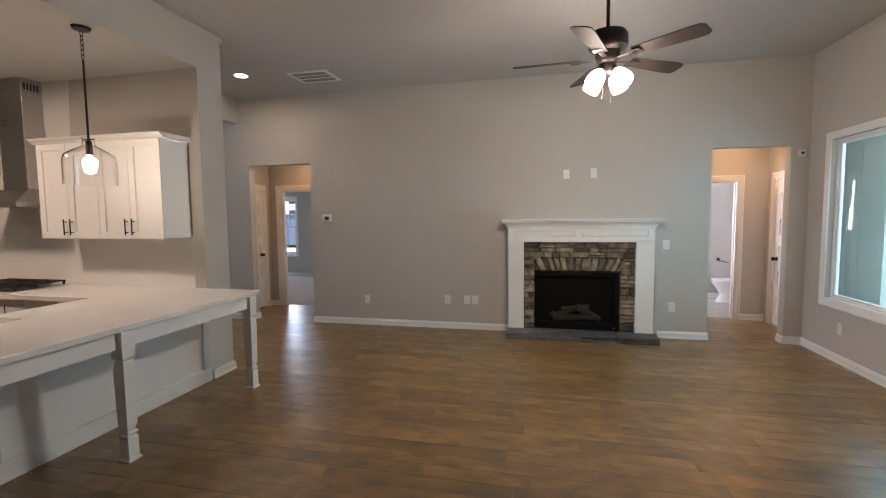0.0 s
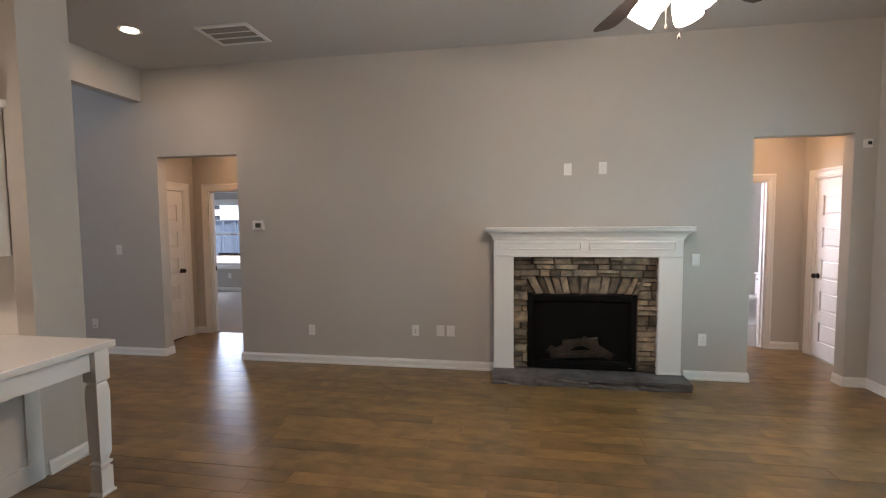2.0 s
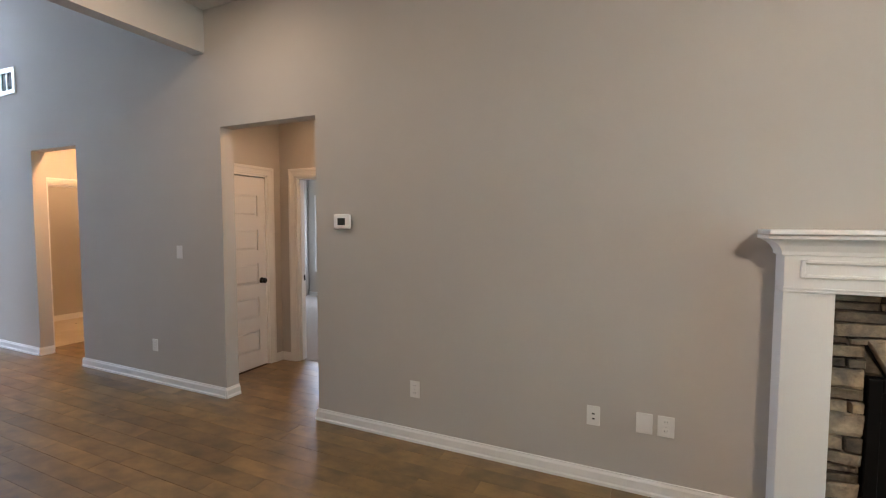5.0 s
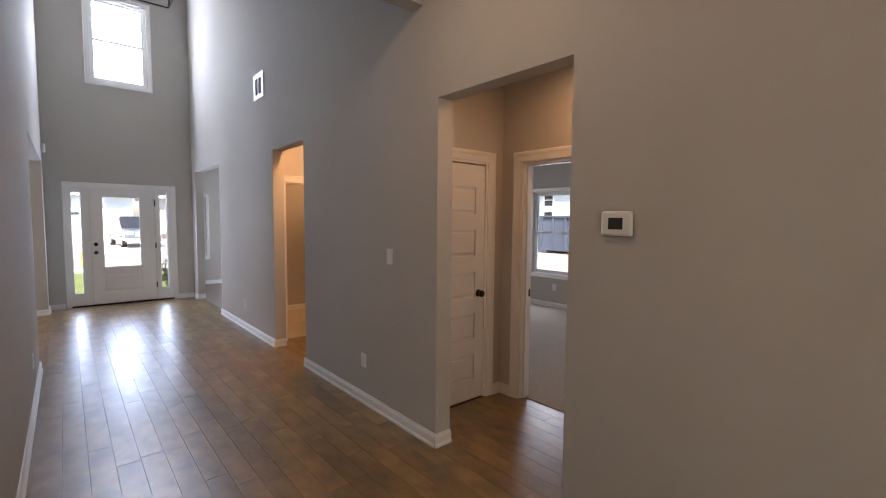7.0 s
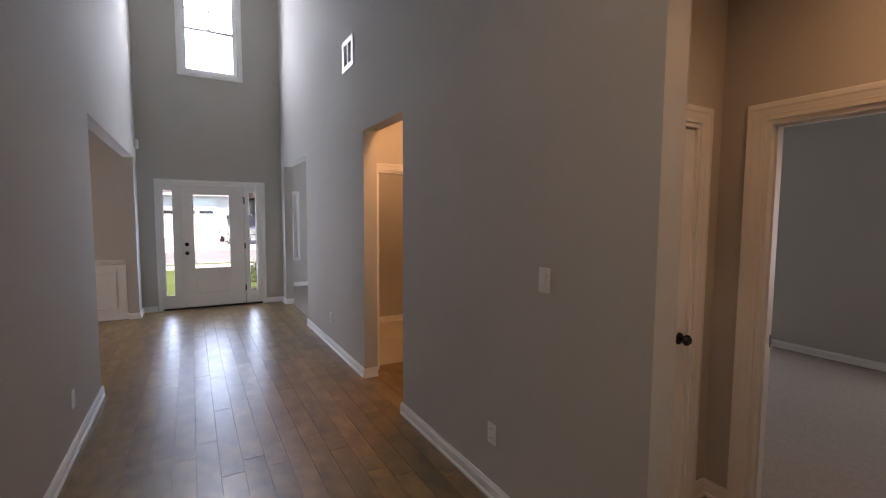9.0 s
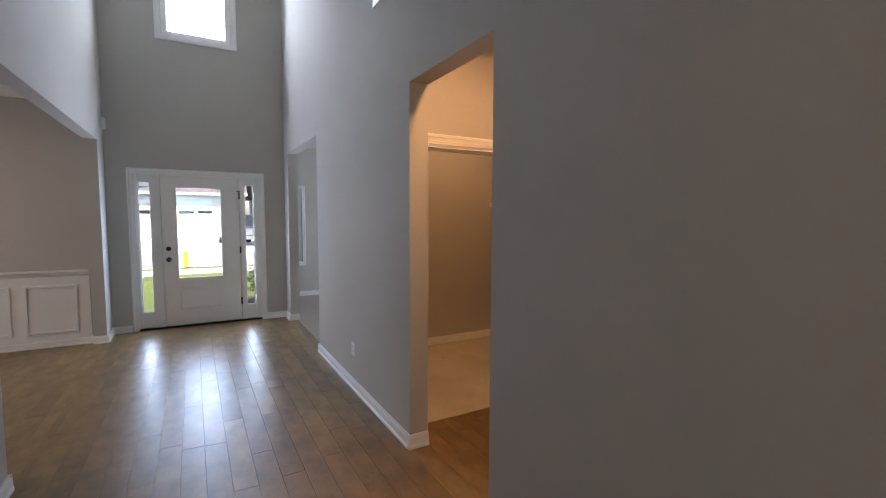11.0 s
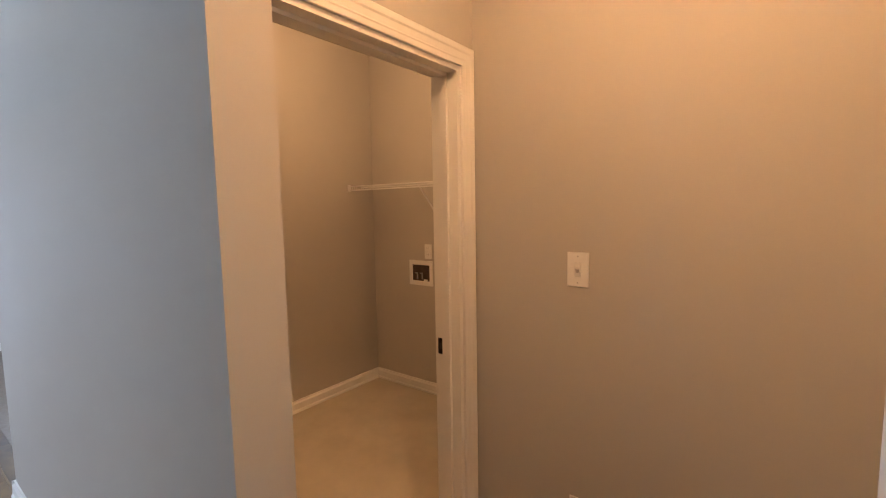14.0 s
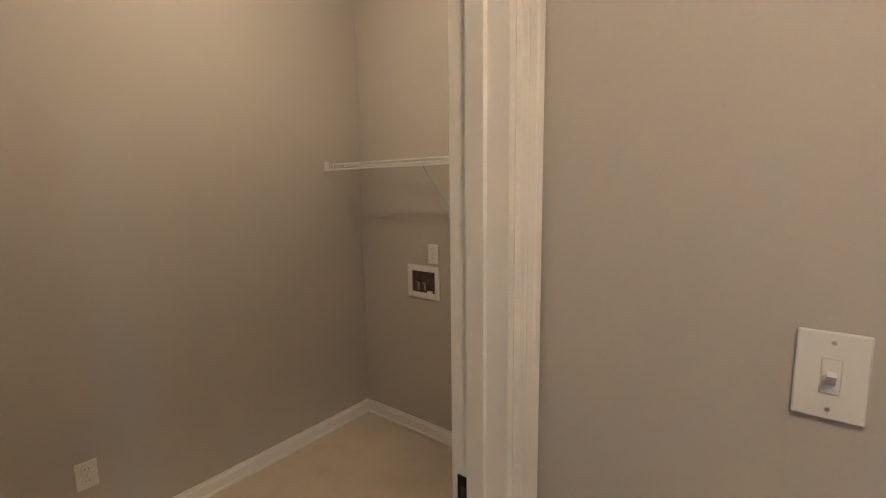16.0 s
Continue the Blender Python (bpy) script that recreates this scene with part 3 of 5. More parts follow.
sash_window("added_window_6", "x", -0.4, -0.52, -10.55, -9.05, 0.75, 2.15, "wide white double-hung window added to light the dining room", w=0.06)
sash_window("added_window_7", "y", 1.32, 1.2, 8.38, 9.12, 1.22, 2.18, "small white double-hung window added to light the bathroom", w=0.06)


def fixed_window():
    win = thing("window_4", "large fixed white window with pale blue daylight", "window", "", "structure")
    s0, s1, z0, z1 = 4.21, 5.95, 0.63, 2.34
    bm = bm_new()
    for a, b, c, d in ((s0, s0 + 0.03, z0, z1), (s1 - 0.03, s1, z0, z1), (s0 + 0.03, s1 - 0.03, z0, z0 + 0.03), (s0 + 0.03, s1 - 0.03, z1 - 0.03, z1)):
        add_box(bm, 3.10, 3.16, a, b, c, d, 0.004)
    part("window_frame", bm, M_VINYLW, win)
    bm = bm_new()
    for a, b, c, d in ((s0 + .03, s0 + 0.055, z0 + .03, z1 - .03), (s1 - 0.055, s1 - .03, z0 + .03, z1 - .03), (s0 + 0.055, s1 - 0.055, z0 + .03, z0 + 0.055),
                       (s0 + 0.055, s1 - 0.055, z1 - 0.055, z1 - .03)):
        add_box(bm, 3.115, 3.15, a, b, c, d, 0.003)
    part("sash", bm, M_VINYLW, win)
    pane = part("pane", box(3.13, 3.134, s0 + 0.05, s1 - 0.05, z0 + 0.05, z1 - 0.05), M_GLASS, win)
    pane.visible_shadow = False
    part("window_sill", box(3.045, 3.11, s0, s1, z0 - 0.01, z0 + 0.012), M_TRIM, win)
    casing("y", 3.05, -1, s0, s1, z1, w=0.075, bottom=z0, label="white moulded window casing")


fixed_window()


def front_door():
    """Entry unit: door with a glass lite, two sidelites, white frame."""
    X = -11.75
    u = thing("door_3", "closed white front door with a tall glass lite and two sidelites", "front door", "", "structure")
    bm = bm_new()
    for a, b in ((4.50, 4.535), (4.675, 4.785), (5.735, 5.80), (5.925, 6.00)):
        add_box(bm, X - 0.11, X - 0.005, a, b, 0.02, 2.06)
    add_box(bm, X - 0.11, X - 0.005, 4.50, 6.00, 2.055, 2.062)
    for a, b in ((4.77, 4.815), (5.705, 5.75)):
        add_box(bm, X - 0.105, X - 0.062, a, b, 0.02, 2.05)
    part("door_frame", bm, M_TRIM, u)
    for a, b in ((4.535, 4.675), (5.80, 5.925)):
        bm = box(X - 0.08, X - 0.03, a, a + 0.012, 0.02, 2.055)
        add_box(bm, X - 0.08, X - 0.03, b - 0.012, b, 0.02, 2.055)
        add_box(bm, X - 0.08, X - 0.03, a + 0.012, b - 0.012, 0.02, 0.235)
        add_box(bm, X - 0.08, X - 0.03, a + 0.012, b - 0.012, 1.955, 2.055)
        sl = part("sidelite", bm, M_DOOR, u)
        p = part("pane", box(X - 0.058, X - 0.052, a + 0.010, b - 0.010, 0.233, 1.957), M_GLASS, sl)
        p.visible_shadow = False
    y0, y1, g0, g1, h0, h1 = 4.790, 5.728, 4.955, 5.505, 0.665, 1.90
    bm = box(X - 0.06, X - 0.016, y0, g0, 0.03, 2.05)
    add_box(bm, X - 0.06, X - 0.016, g1, y1, 0.03, 2.05)
    add_box(bm, X - 0.06, X - 0.016, g0, g1, h1, 2.05)
    add_box(bm, X - 0.06, X - 0.016, g0, g1, 0.56, h0)
    add_box(bm, X - 0.06, X - 0.016, g0, g1, 0.03, 0.22)
    add_box(bm, X - 0.06, X - 0.030, g0, g1, 0.22, 0.56)
    slab = part("slab", bm, M_DOOR, u)
    part("panel", box(X - 0.030, X - 0.019, g0 + 0.02, g1 - 0.02, 0.26, 0.52, 0.006), M_DOOR, slab)
    bm = bm_new()
    for a, b, c, d in ((g0 - 0.03, g0 + 0.012, h0 - 0.03, h1 + 0.03), (g1 - 0.012, g1 + 0.03, h0 - 0.03, h1 + 0.03), (g0 + 0.012, g1 - 0.012, h0 - 0.03, h0 + 0.012),
                       (g0 + 0.012, g1 - 0.012, h1 - 0.012, h1 + 0.03)):
        add_box(bm, X - 0.017, X - 0.007, a, b, c, d, 0.003)
    part("lite_frame", bm, M_DOOR, u)
    p = part("pane", box(X - 0.040, X - 0.034, g0, g1, h0, h1), M_GLASS, u)
    p.visible_shadow = False
    knob_set(u, (X - 0.016, 4.855, 0.93), (1, 0, 0))
    m = Matrix.Translation((X - 0.016, 4.855, 1.075)) @ Vector((1, 0, 0)).to_track_quat("Z", "Y").to_matrix().to_4x4()
    part("deadbolt", lathe([(0.0, 0.018), (0.024, 0.018), (0.031, 0.010), (0.031, 0.0)], m), M_BLACK, u, "matt black deadbolt", True)
    for hz in (0.30, 1.03, 1.80):
        part("hinge", box(X - 0.014, X - 0.002, 5.722, 5.742, hz - 0.05, hz + 0.05, 0.003), M_BLACK, u, "black hinge")
    part("door_stop", box(X - 0.012, X + 0.008, 5.70, 5.745, 1.858, 1.868, 0.002), M_BLACK, u, "black swing stop")
    part("threshold", box(X - 0.10, X + 0.012, 4.50, 6.00, 0.002, 0.028, 0.004), M_BRONZE, u, "dark bronze threshold")
    casing("y", X, 1, 4.50, 6.00, 2.06, w=0.07)


front_door()

# wainscot of the dining room
wains = setting("wainscot", box(-11.40, -11.388, 0.0, 4.06, 0.0, 0.86), M_TRIM, "white panelled wainscot", "wainscot")
part("cap_rail", prism([(-11.388, 0.82), (-11.376, 0.83), (-11.366, 0.86), (-11.352, 0.868), (-11.352, 0.89), (-11.388, 0.89)], "y", 0.0, 4.06), M_TRIM, wains)
for k in range(6):
    a1 = 3.94 - k * 0.58
    a0 = a1 - 0.47
    bm = bm_new()
    for p, q, c, d in ((a0, a0 + 0.03, 0.16, 0.72), (a1 - 0.03, a1, 0.16, 0.72), (a0 + 0.03, a1 - 0.03, 0.16, 0.19), (a0 + 0.03, a1 - 0.03, 0.69, 0.72)):
        add_box(bm, -11.388, -11.372, p, q, c, d, 0.004)
    part("panel", bm, M_TRIM, wains)
setting("crown_moulding", prism([(-11.40, 2.80), (-11.39, 2.80), (-11.31, 2.87), (-11.30, 2.90), (-11.40, 2.90)], "y", -0.4, 4.08), M_TRIM,
        "white crown moulding", "trim")


# ---------------------------------------------------------------- fireplace
def fireplace():
    f = thing("fireplace", "white panelled mantel around a stacked stone gas fireplace", "fireplace", at=(0.51, W0, 0))
    f.location = (0, 0, 0)
    yf = 6.20
    for a, b in ((-0.397, -0.20), (1.17, 1.383)):
        bm = box(a, b, yf, W0 - 0.001, 0.085, 1.22, 0.003)
        add_box(bm, a - 0.006, b + 0.006, yf - 0.008, yf + 0.02, 0.085, 0.10, 0.002)
        part("pilaster", bm, M_TRIM, f)
    bm = box(-0.397, 1.383, yf - 0.002, W0 - 0.001, 1.22, 1.432, 0.003)
    part("frieze", bm, M_TRIM, f)
    for a, b in ((-0.335, 0.46), (0.525, 1.32)):
        bm = bm_new()
        for p, q, c, d in ((a, a + 0.018, 1.290, 1.372), (b - 0.018, b, 1.290, 1.372), (a + 0.018, b - 0.018, 1.290, 1.306), (a + 0.018, b - 0.018, 1.356, 1.372)):
            add_box(bm, p, q, yf - 0.016, yf, c, d, 0.004)
        part("frieze_panel", bm, M_TRIM, f)
    # coved crown and shelf
    bm = bm_new()
    rings = []
    for o, z in ((0.004, 1.392), (0.012, 1.396), (0.014, 1.412), (0.019, 1.422), (0.030, 1.440), (0.048, 1.456), (0.068, 1.467), (0.080, 1.471), (0.082, 1.488)):
        rings.append([bm.verts.new((x, y, z)) for x, y in ((-0.397 - o, W0 - 0.001), (-0.397 - o, yf - o), (1.383 + o, yf - o), (1.383 + o, W0 - 0.001))])
    for r0, r1 in zip(rings, rings[1:]):
        for i in range(4):
            bm.faces.new((r0[i], r0[(i + 1) % 4], r1[(i + 1) % 4], r1[i]))
    bm.faces.new(rings[0])
    bm.faces.new(rings[-1])
    bmesh.ops.recalc_face_normals(bm, faces=bm.faces)
    for z in (1.222, 1.236):
        add_box(bm, -0.402, 1.388, yf - 0.009, yf, z, z + 0.008, 0.002)
    part("crown", bm, M_TRIM, f)
    part("shelf", box(-0.478, 1.455, yf - 0.10, W0 - 0.001, 1.490, 1.514, 0.005), M_TRIM, f)
    # backing and firebox
    part("mortar_bed", box(-0.20, 1.19, 6.285, W0 - 0.001, 0.085, 1.22), M_MORTAR, f)
    bm = bm_new()
    bx0, bx1, bz0, bz1 = -0.055, 0.985, 0.088, 0.838
    for p, q, c, d in ((bx0, bx0 + 0.05, bz0, bz1), (bx1 - 0.05, bx1, bz0, bz1), (bx0 + 0.05, bx1 - 0.05, bz0, bz0 + 0.09), (bx0 + 0.05, bx1 - 0.05, bz1 - 0.06, bz1)):
        add_box(bm, p, q, 6.235, 6.30, c, d, 0.004)
    fb = part("firebox", bm, M_FIREBOX, f, "matt black steel gas firebox")
    part("firebox_back", box(bx0 + 0.04, bx1 - 0.04, 6.275, 6.284, bz0 + 0.05, bz1 - 0.03), M_FIREBOX, fb)
    part("badge", box(0.90, 0.945, 6.2325, 6.2345, 0.118, 0.124), M_STEEL, fb, "small bright badge")
    rnd = random.Random(4)
    for i, (x, z, l, r, tilt) in enumerate(((0.32, 0.30, 0.30, 0.055, 28), (0.62, 0.30, 0.34, 0.055, -30), (0.46, 0.36, 0.34, 0.045, 8), (0.45, 0.24, 0.56, 0.05, 2),
                                            (0.22, 0.25, 0.16, 0.05, -30))):
        dx, dz = math.cos(radians(tilt)) * l / 2, math.sin(radians(tilt)) * l / 2
        bm = cyl((x - dx, 6.258, z - dz), (x + dx, 6.258, z + dz), r * 0.9, r * 0.7, 10)
        for v in bm.verts:
            v.co += Vector((rnd.uniform(-.006, .006), 0, rnd.uniform(-.008, .008)))
            v.co.y = 6.256 + (v.co.y - 6.256) * 0.4
        part("log", bm, M_LOG, fb, "ceramic gas log", True)
    part("grille", box(bx0 + 0.07, bx1 - 0.07, 6.232, 6.236, 0.115, 0.150, 0.001), M_FIREBOX, fb)

    # stones: ledge courses at the sides and top, a soldier course over the box
    def stone(x0, x1, z0, z1, lean=0.0):
        g = 0.004
        x0, x1, z0, z1 = x0 + g, x1 - g, z0 + g, z1 - g
        d = rnd.uniform(0.0, 0.034)
        y0 = 6.262 - d
        j = min(x1 - x0, z1 - z0) * 0.12
        bm = bm_new()
        back = [(x0, z0), (x1, z0), (x1 + lean, z1), (x0 + lean, z1)]
        cx, cz = sum(p[0] for p in back) / 4, sum(p[1] for p in back) / 4
        loops = []
        for yy, k in ((6.287, 1.0), (y0 + 0.012, 1.0), (y0, 0.86)):
            loops.append([bm.verts.new((cx + (px - cx) * k + rnd.uniform(-j, j) * 0.75, yy + (rnd.uniform(-.004, .004) if k < 1 else 0), cz + (pz - cz) * k + rnd.uniform(-j, j) * 0.75))
                          for px, pz in back])
        for a, b in zip(loops, loops[1:]):
            for i in range(4):
                bm.faces.new((a[i], a[(i + 1) % 4], b[(i + 1) % 4], b[i]))
        bm.faces.new(loops[-1])
        part("stone", bm, M_STONE, f)

    def courses(x0, x1, z0, z1, hmin, hmax, wmin, wmax):
        z = z0
        while z < z1 - 0.02:
            hgt = min(rnd.uniform(hmin, hmax), z1 - z)
            if z1 - z - hgt < 0.025:
                hgt = z1 - z
            x = x0
            while x < x1 - 0.02:
                wd = min(rnd.uniform(wmin, wmax), x1 - x)
                if x1 - x - wd < 0.05:
                    wd = x1 - x
                if hgt > 0.07 and rnd.random() < 0.35 and wd > 0.06:
                    stone(x, x + wd, z, z + hgt * 0.5)
                    stone(x, x + wd, z + hgt * 0.5, z + hgt)
                else:
                    stone(x, x + wd, z, z + hgt)
                x += wd
            z += hgt
    courses(-0.20, -0.06, 0.085, 1.02, 0.045, 0.11, 0.07, 0.16)
    courses(0.99, 1.19, 0.085, 1.02, 0.045, 0.11, 0.09, 0.22)
    courses(-0.20, 1.19, 1.02, 1.22, 0.045, 0.075, 0.09, 0.26)
    x = -0.06
    while x < 0.99 - 0.01:
        wd = min(rnd.uniform(0.055, 0.115), 0.99 - x)
        if 0.99 - x - wd < 0.04:
            wd = 0.99 - x
        stone(x, x + wd, 0.843, 1.02, (x + wd / 2 - 0.48) * 0.20 + rnd.uniform(-0.012, 0.012))
        x += wd
    return f


fireplace()
hearth = thing("hearth", "dark grey slate hearth slab in four pieces on the wood floor", "hearth")
xs = [-0.405, 0.02, 0.50, 0.95, 1.41]
rnd = random.Random(9)
for a, b in zip(xs, xs[1:]):
    bm = box(a + 0.002, b - 0.002, 5.965, W0 - 0.02, 0.0, 0.083)
    bmesh.ops.subdivide_edges(bm, edges=bm.edges[:], cuts=3, use_grid_fill=True)
    for v in bm.verts:
        if v.co.y < 5.97:
            v.co += Vector((0, rnd.uniform(-0.012, 0.010), 0))
        if v.co.z > 0.07:
            v.co.z += rnd.uniform(-0.004, 0.002)
    part("slab", bm, M_SLATE, hearth)


# ---------------------------------------------------------------- plates and small fixtures
def plate(name, label, at, turn, w=0.075, h=0.118, inner="outlet", group="wall plates"):
    """A wall plate facing -y before it is turned."""
    p = thing(name, label, name.replace("_", " "), group)
    part("cover", box(-w / 2, w / 2, -0.006, 0.0, -h / 2, h / 2, 0.0025), M_PLASTIC, p)
    if inner == "outlet":
        for z in (-0.026, 0.026):
            r = part("receptacle", box(-0.017, 0.017, -0.0085, -0.005, z - 0.015, z + 0.015, 0.003), M_PLASTIC, p)
            bm = box(-0.0075, -0.0055, -0.0092, -0.008, z - 0.002, z + 0.007)
            add_box(bm, 0.0055, 0.0075, -0.0092, -0.008, z - 0.002, z + 0.007)
            part("slots", bm, M_SLOT, r)
        part("screw", cyl((0, -0.0055, 0), (0, -0.0075, 0), 0.003, seg=8), M_STEEL, p)
    elif inner == "rocker":
        part("rocker", box(-0.016, 0.016, -0.0095, -0.005, -0.033, 0.033, 0.003), M_PLASTIC, p)
    elif inner == "toggle":
        bm = box(-0.011, 0.011, -0.0075, -0.005, -0.024, 0.024, 0.002)
        part("toggle_frame", bm, M_PLASTIC, p)
        bm = prism([(-0.005, -0.004), (-0.017, 0.010), (-0.020, 0.004), (-0.007, -0.012)], "x", -0.005, 0.005)
        part("toggle", bm, M_PLASTIC, p)
        for z in (-0.045, 0.045):
            part("screw", cyl((0, -0.005, z), (0, -0.0072, z), 0.003, seg=8), M_STEEL, p)
    elif inner == "jack":
        for z in (-0.018, 0.012):
            part("jack", box(-0.008, 0.008, -0.0075, -0.0055, z - 0.004, z + 0.004), M_SLOT, p)
    p.matrix_world = pose(*at, 0, 0, turn)
    return p


Y = W0
plate("outlet", "white duplex outlet low on the greige wall", (-2.445, Y, 0.375), 0)
plate("outlet", "white duplex outlet low on the foyer wall", (-5.28, Y, 0.365), 0)
plate("outlet", "white duplex outlet low beside the study opening", (-8.545, Y, 0.355), 0)
plate("cable_plate", "white cable jack plate low on the wall", (-1.25, Y, 0.405), 0, inner="jack")
plate("blank_plate", "white blank wall plate low on the wall", (-0.975, Y, 0.41), 0, w=0.085, inner="")
plate("outlet", "white duplex outlet beside a blank plate", (-0.865, Y, 0.41), 0, w=0.085)
plate("cable_plate", "white blank cable plate high over the mantel", (0.335, Y, 2.09), 0, inner="rocker")
plate("outlet", "white duplex outlet high over the mantel", (0.67, Y, 2.095), 0)
plate("light_switch", "white rocker switch beside the mantel", (1.545, Y, 1.185), 0, inner="rocker")
plate("outlet", "white duplex outlet beside the mantel", (1.625, Y, 0.40), 0)
plate("light_switch", "white rocker switch on the foyer wall", (-4.885, Y, 1.275), 0, inner="rocker")
plate("outlet", "white duplex outlet under the large window", (3.05, 5.65, 0.36), -90)
plate("outlet", "white duplex outlet low on the foyer wall", (-7.02, 4.21, 0.35), 180)
plate("light_switch", "white toggle switch by the laundry door", (-7.10, 7.42, 1.285), 0, inner="toggle")
plate("outlet", "white duplex outlet under the toggle switch", (-7.085, 7.42, 0.41), 0)
plate("outlet", "white duplex outlet low on the laundry wall", (-9.38, 7.11, 0.375), 90)
plate("outlet", "white outlet over the washer box", (-8.775, 8.67, 1.155), 0, w=0.07, h=0.115)
plate("outlet", "white duplex outlet under the bedroom window", (-6.75, 11.08, 0.36), 0)

th = thing("thermostat", "white square thermostat with a dark screen on the wall", "thermostat")
part("body", box(-0.072, 0.072, -0.028, 0, -0.055, 0.055, 0.010), M_PLASTIC, th)
part("screen", box(-0.034, 0.034, -0.0295, -0.0275, -0.026, 0.026, 0.001), M_SCREEN, th)
part("cover_rim", box(-0.050, 0.050, -0.0285, -0.027, -0.045, 0.042, 0.001), M_PLASTIC, th)
th.matrix_world = pose(-3.045, Y, 1.553)

gr = thing("wall_vent", "white return air grille high on the foyer wall", "vent")
bm = bm_new()
for a, b, c, d in ((-0.17, -0.12, -0.15, 0.15), (0.12, 0.17, -0.15, 0.15), (-0.12, 0.12, -0.15, -0.10), (-0.12, 0.12, 0.10, 0.15), (-0.012, 0.012, -0.10, 0.10)):
    add_box(bm, a, b, -0.012, 0, c, d, 0.002)
part("frame", bm, M_PLASTIC, gr)
part("backing", box(-0.125, 0.125, -0.003, 0, -0.105, 0.105), M_SLOT, gr)
for k in range(8):
    z = -0.09 + k * 0.0255
    part("louvre", prism([(-0.009, z - 0.004), (-0.004, z + 0.005), (-0.0035, z + 0.004), (-0.0085, z - 0.005)], "x", -0.12, 0.12), M_SLOT, gr)
gr.matrix_world = pose(-7.80, Y, 3.18)

cv = thing("ceiling_vent", "white louvred return vent in the living room ceiling", "vent")
part("backing", box(-3.04, -2.55, 5.46, 5.82, CL - 0.0025, CL - 0.001), M_VENT, cv)
bm = bm_new()
for a, b, c, d in ((-3.07, -3.03, 5.43, 5.85), (-2.58, -2.54, 5.43, 5.85), (-3.03, -2.58, 5.43, 5.47), (-3.03, -2.58, 5.81, 5.85)):
    add_box(bm, a, b, c, d, CL - 0.014, CL, 0.002)
part("frame", bm, M_PLASTIC, cv)
for k in range(13):
    yy = 5.48 + k * 0.0265
    part("slat", prism([(yy, CL - 0.005), (yy + 0.010, CL - 0.013), (yy + 0.0115, CL - 0.012), (yy + 0.0015, CL - 0.004)], "x", -3.03, -2.58), M_VENT, cv)
for yy in (5.58, 5.70):
    part("cross_bar", box(-3.03, -2.58, yy - 0.008, yy + 0.008, CL - 0.0145, CL - 0.006, 0.001), M_PLASTIC, cv)

rl = thing("recessed_light", "lit round recessed ceiling light", "ceiling light")
part("trim_ring", lathe([(0.068, 0.0), (0.092, -0.004), (0.096, 0.0)], Matrix.Translation((-3.68, 5.39, CL - 0.002))), M_PLASTIC, rl, "", True)
part("lens", lathe([(0.0, 0.0), (0.066, 0.0), (0.069, 0.004)], Matrix.Translation((-3.68, 5.39, CL - 0.006))), M_LENS, rl, "glowing lens")

ms = thing("security_sensor", "small white security sensor beside the bathroom opening", "sensor")
part("housing", box(-0.032, 0.032, -0.045, 0, -0.04, 0.04, 0.012), M_PLASTIC, ms)
part("lens", box(-0.016, 0.016, -0.048, -0.044, -0.014, 0.016, 0.0015), M_SCREEN, ms)
ms.matrix_world = pose(2.955, Y, 2.25)
ms2 = thing("door_chime", "small white chime box on the foyer wall", "chime")
part("housing", box(-0.05, 0.05, -0.05, 0, -0.07, 0.07, 0.014), M_PLASTIC, ms2)
part("face", box(-0.036, 0.036, -0.053, -0.048, -0.055, 0.055, 0.002), M_PLASTIC, ms2)
ms2.matrix_world = pose(-11.58, 4.21, 2.63, 0, 0, 180)
sd = thing("smoke_detector", "white round smoke detector on the vestibule ceiling", "smoke detector")
part("housing", lathe([(0.0, -0.035), (0.045, -0.034), (0.062, -0.02), (0.065, 0.0)], Matrix.Translation((-4.35, 7.05, CV - 0.001))), M_PLASTIC, sd, "", True)
part("grille", lathe([(0.02, -0.037), (0.038, -0.036), (0.04, -0.034)], Matrix.Translation((-4.35, 7.05, CV - 0.001))), M_SLOT, sd, "", True)


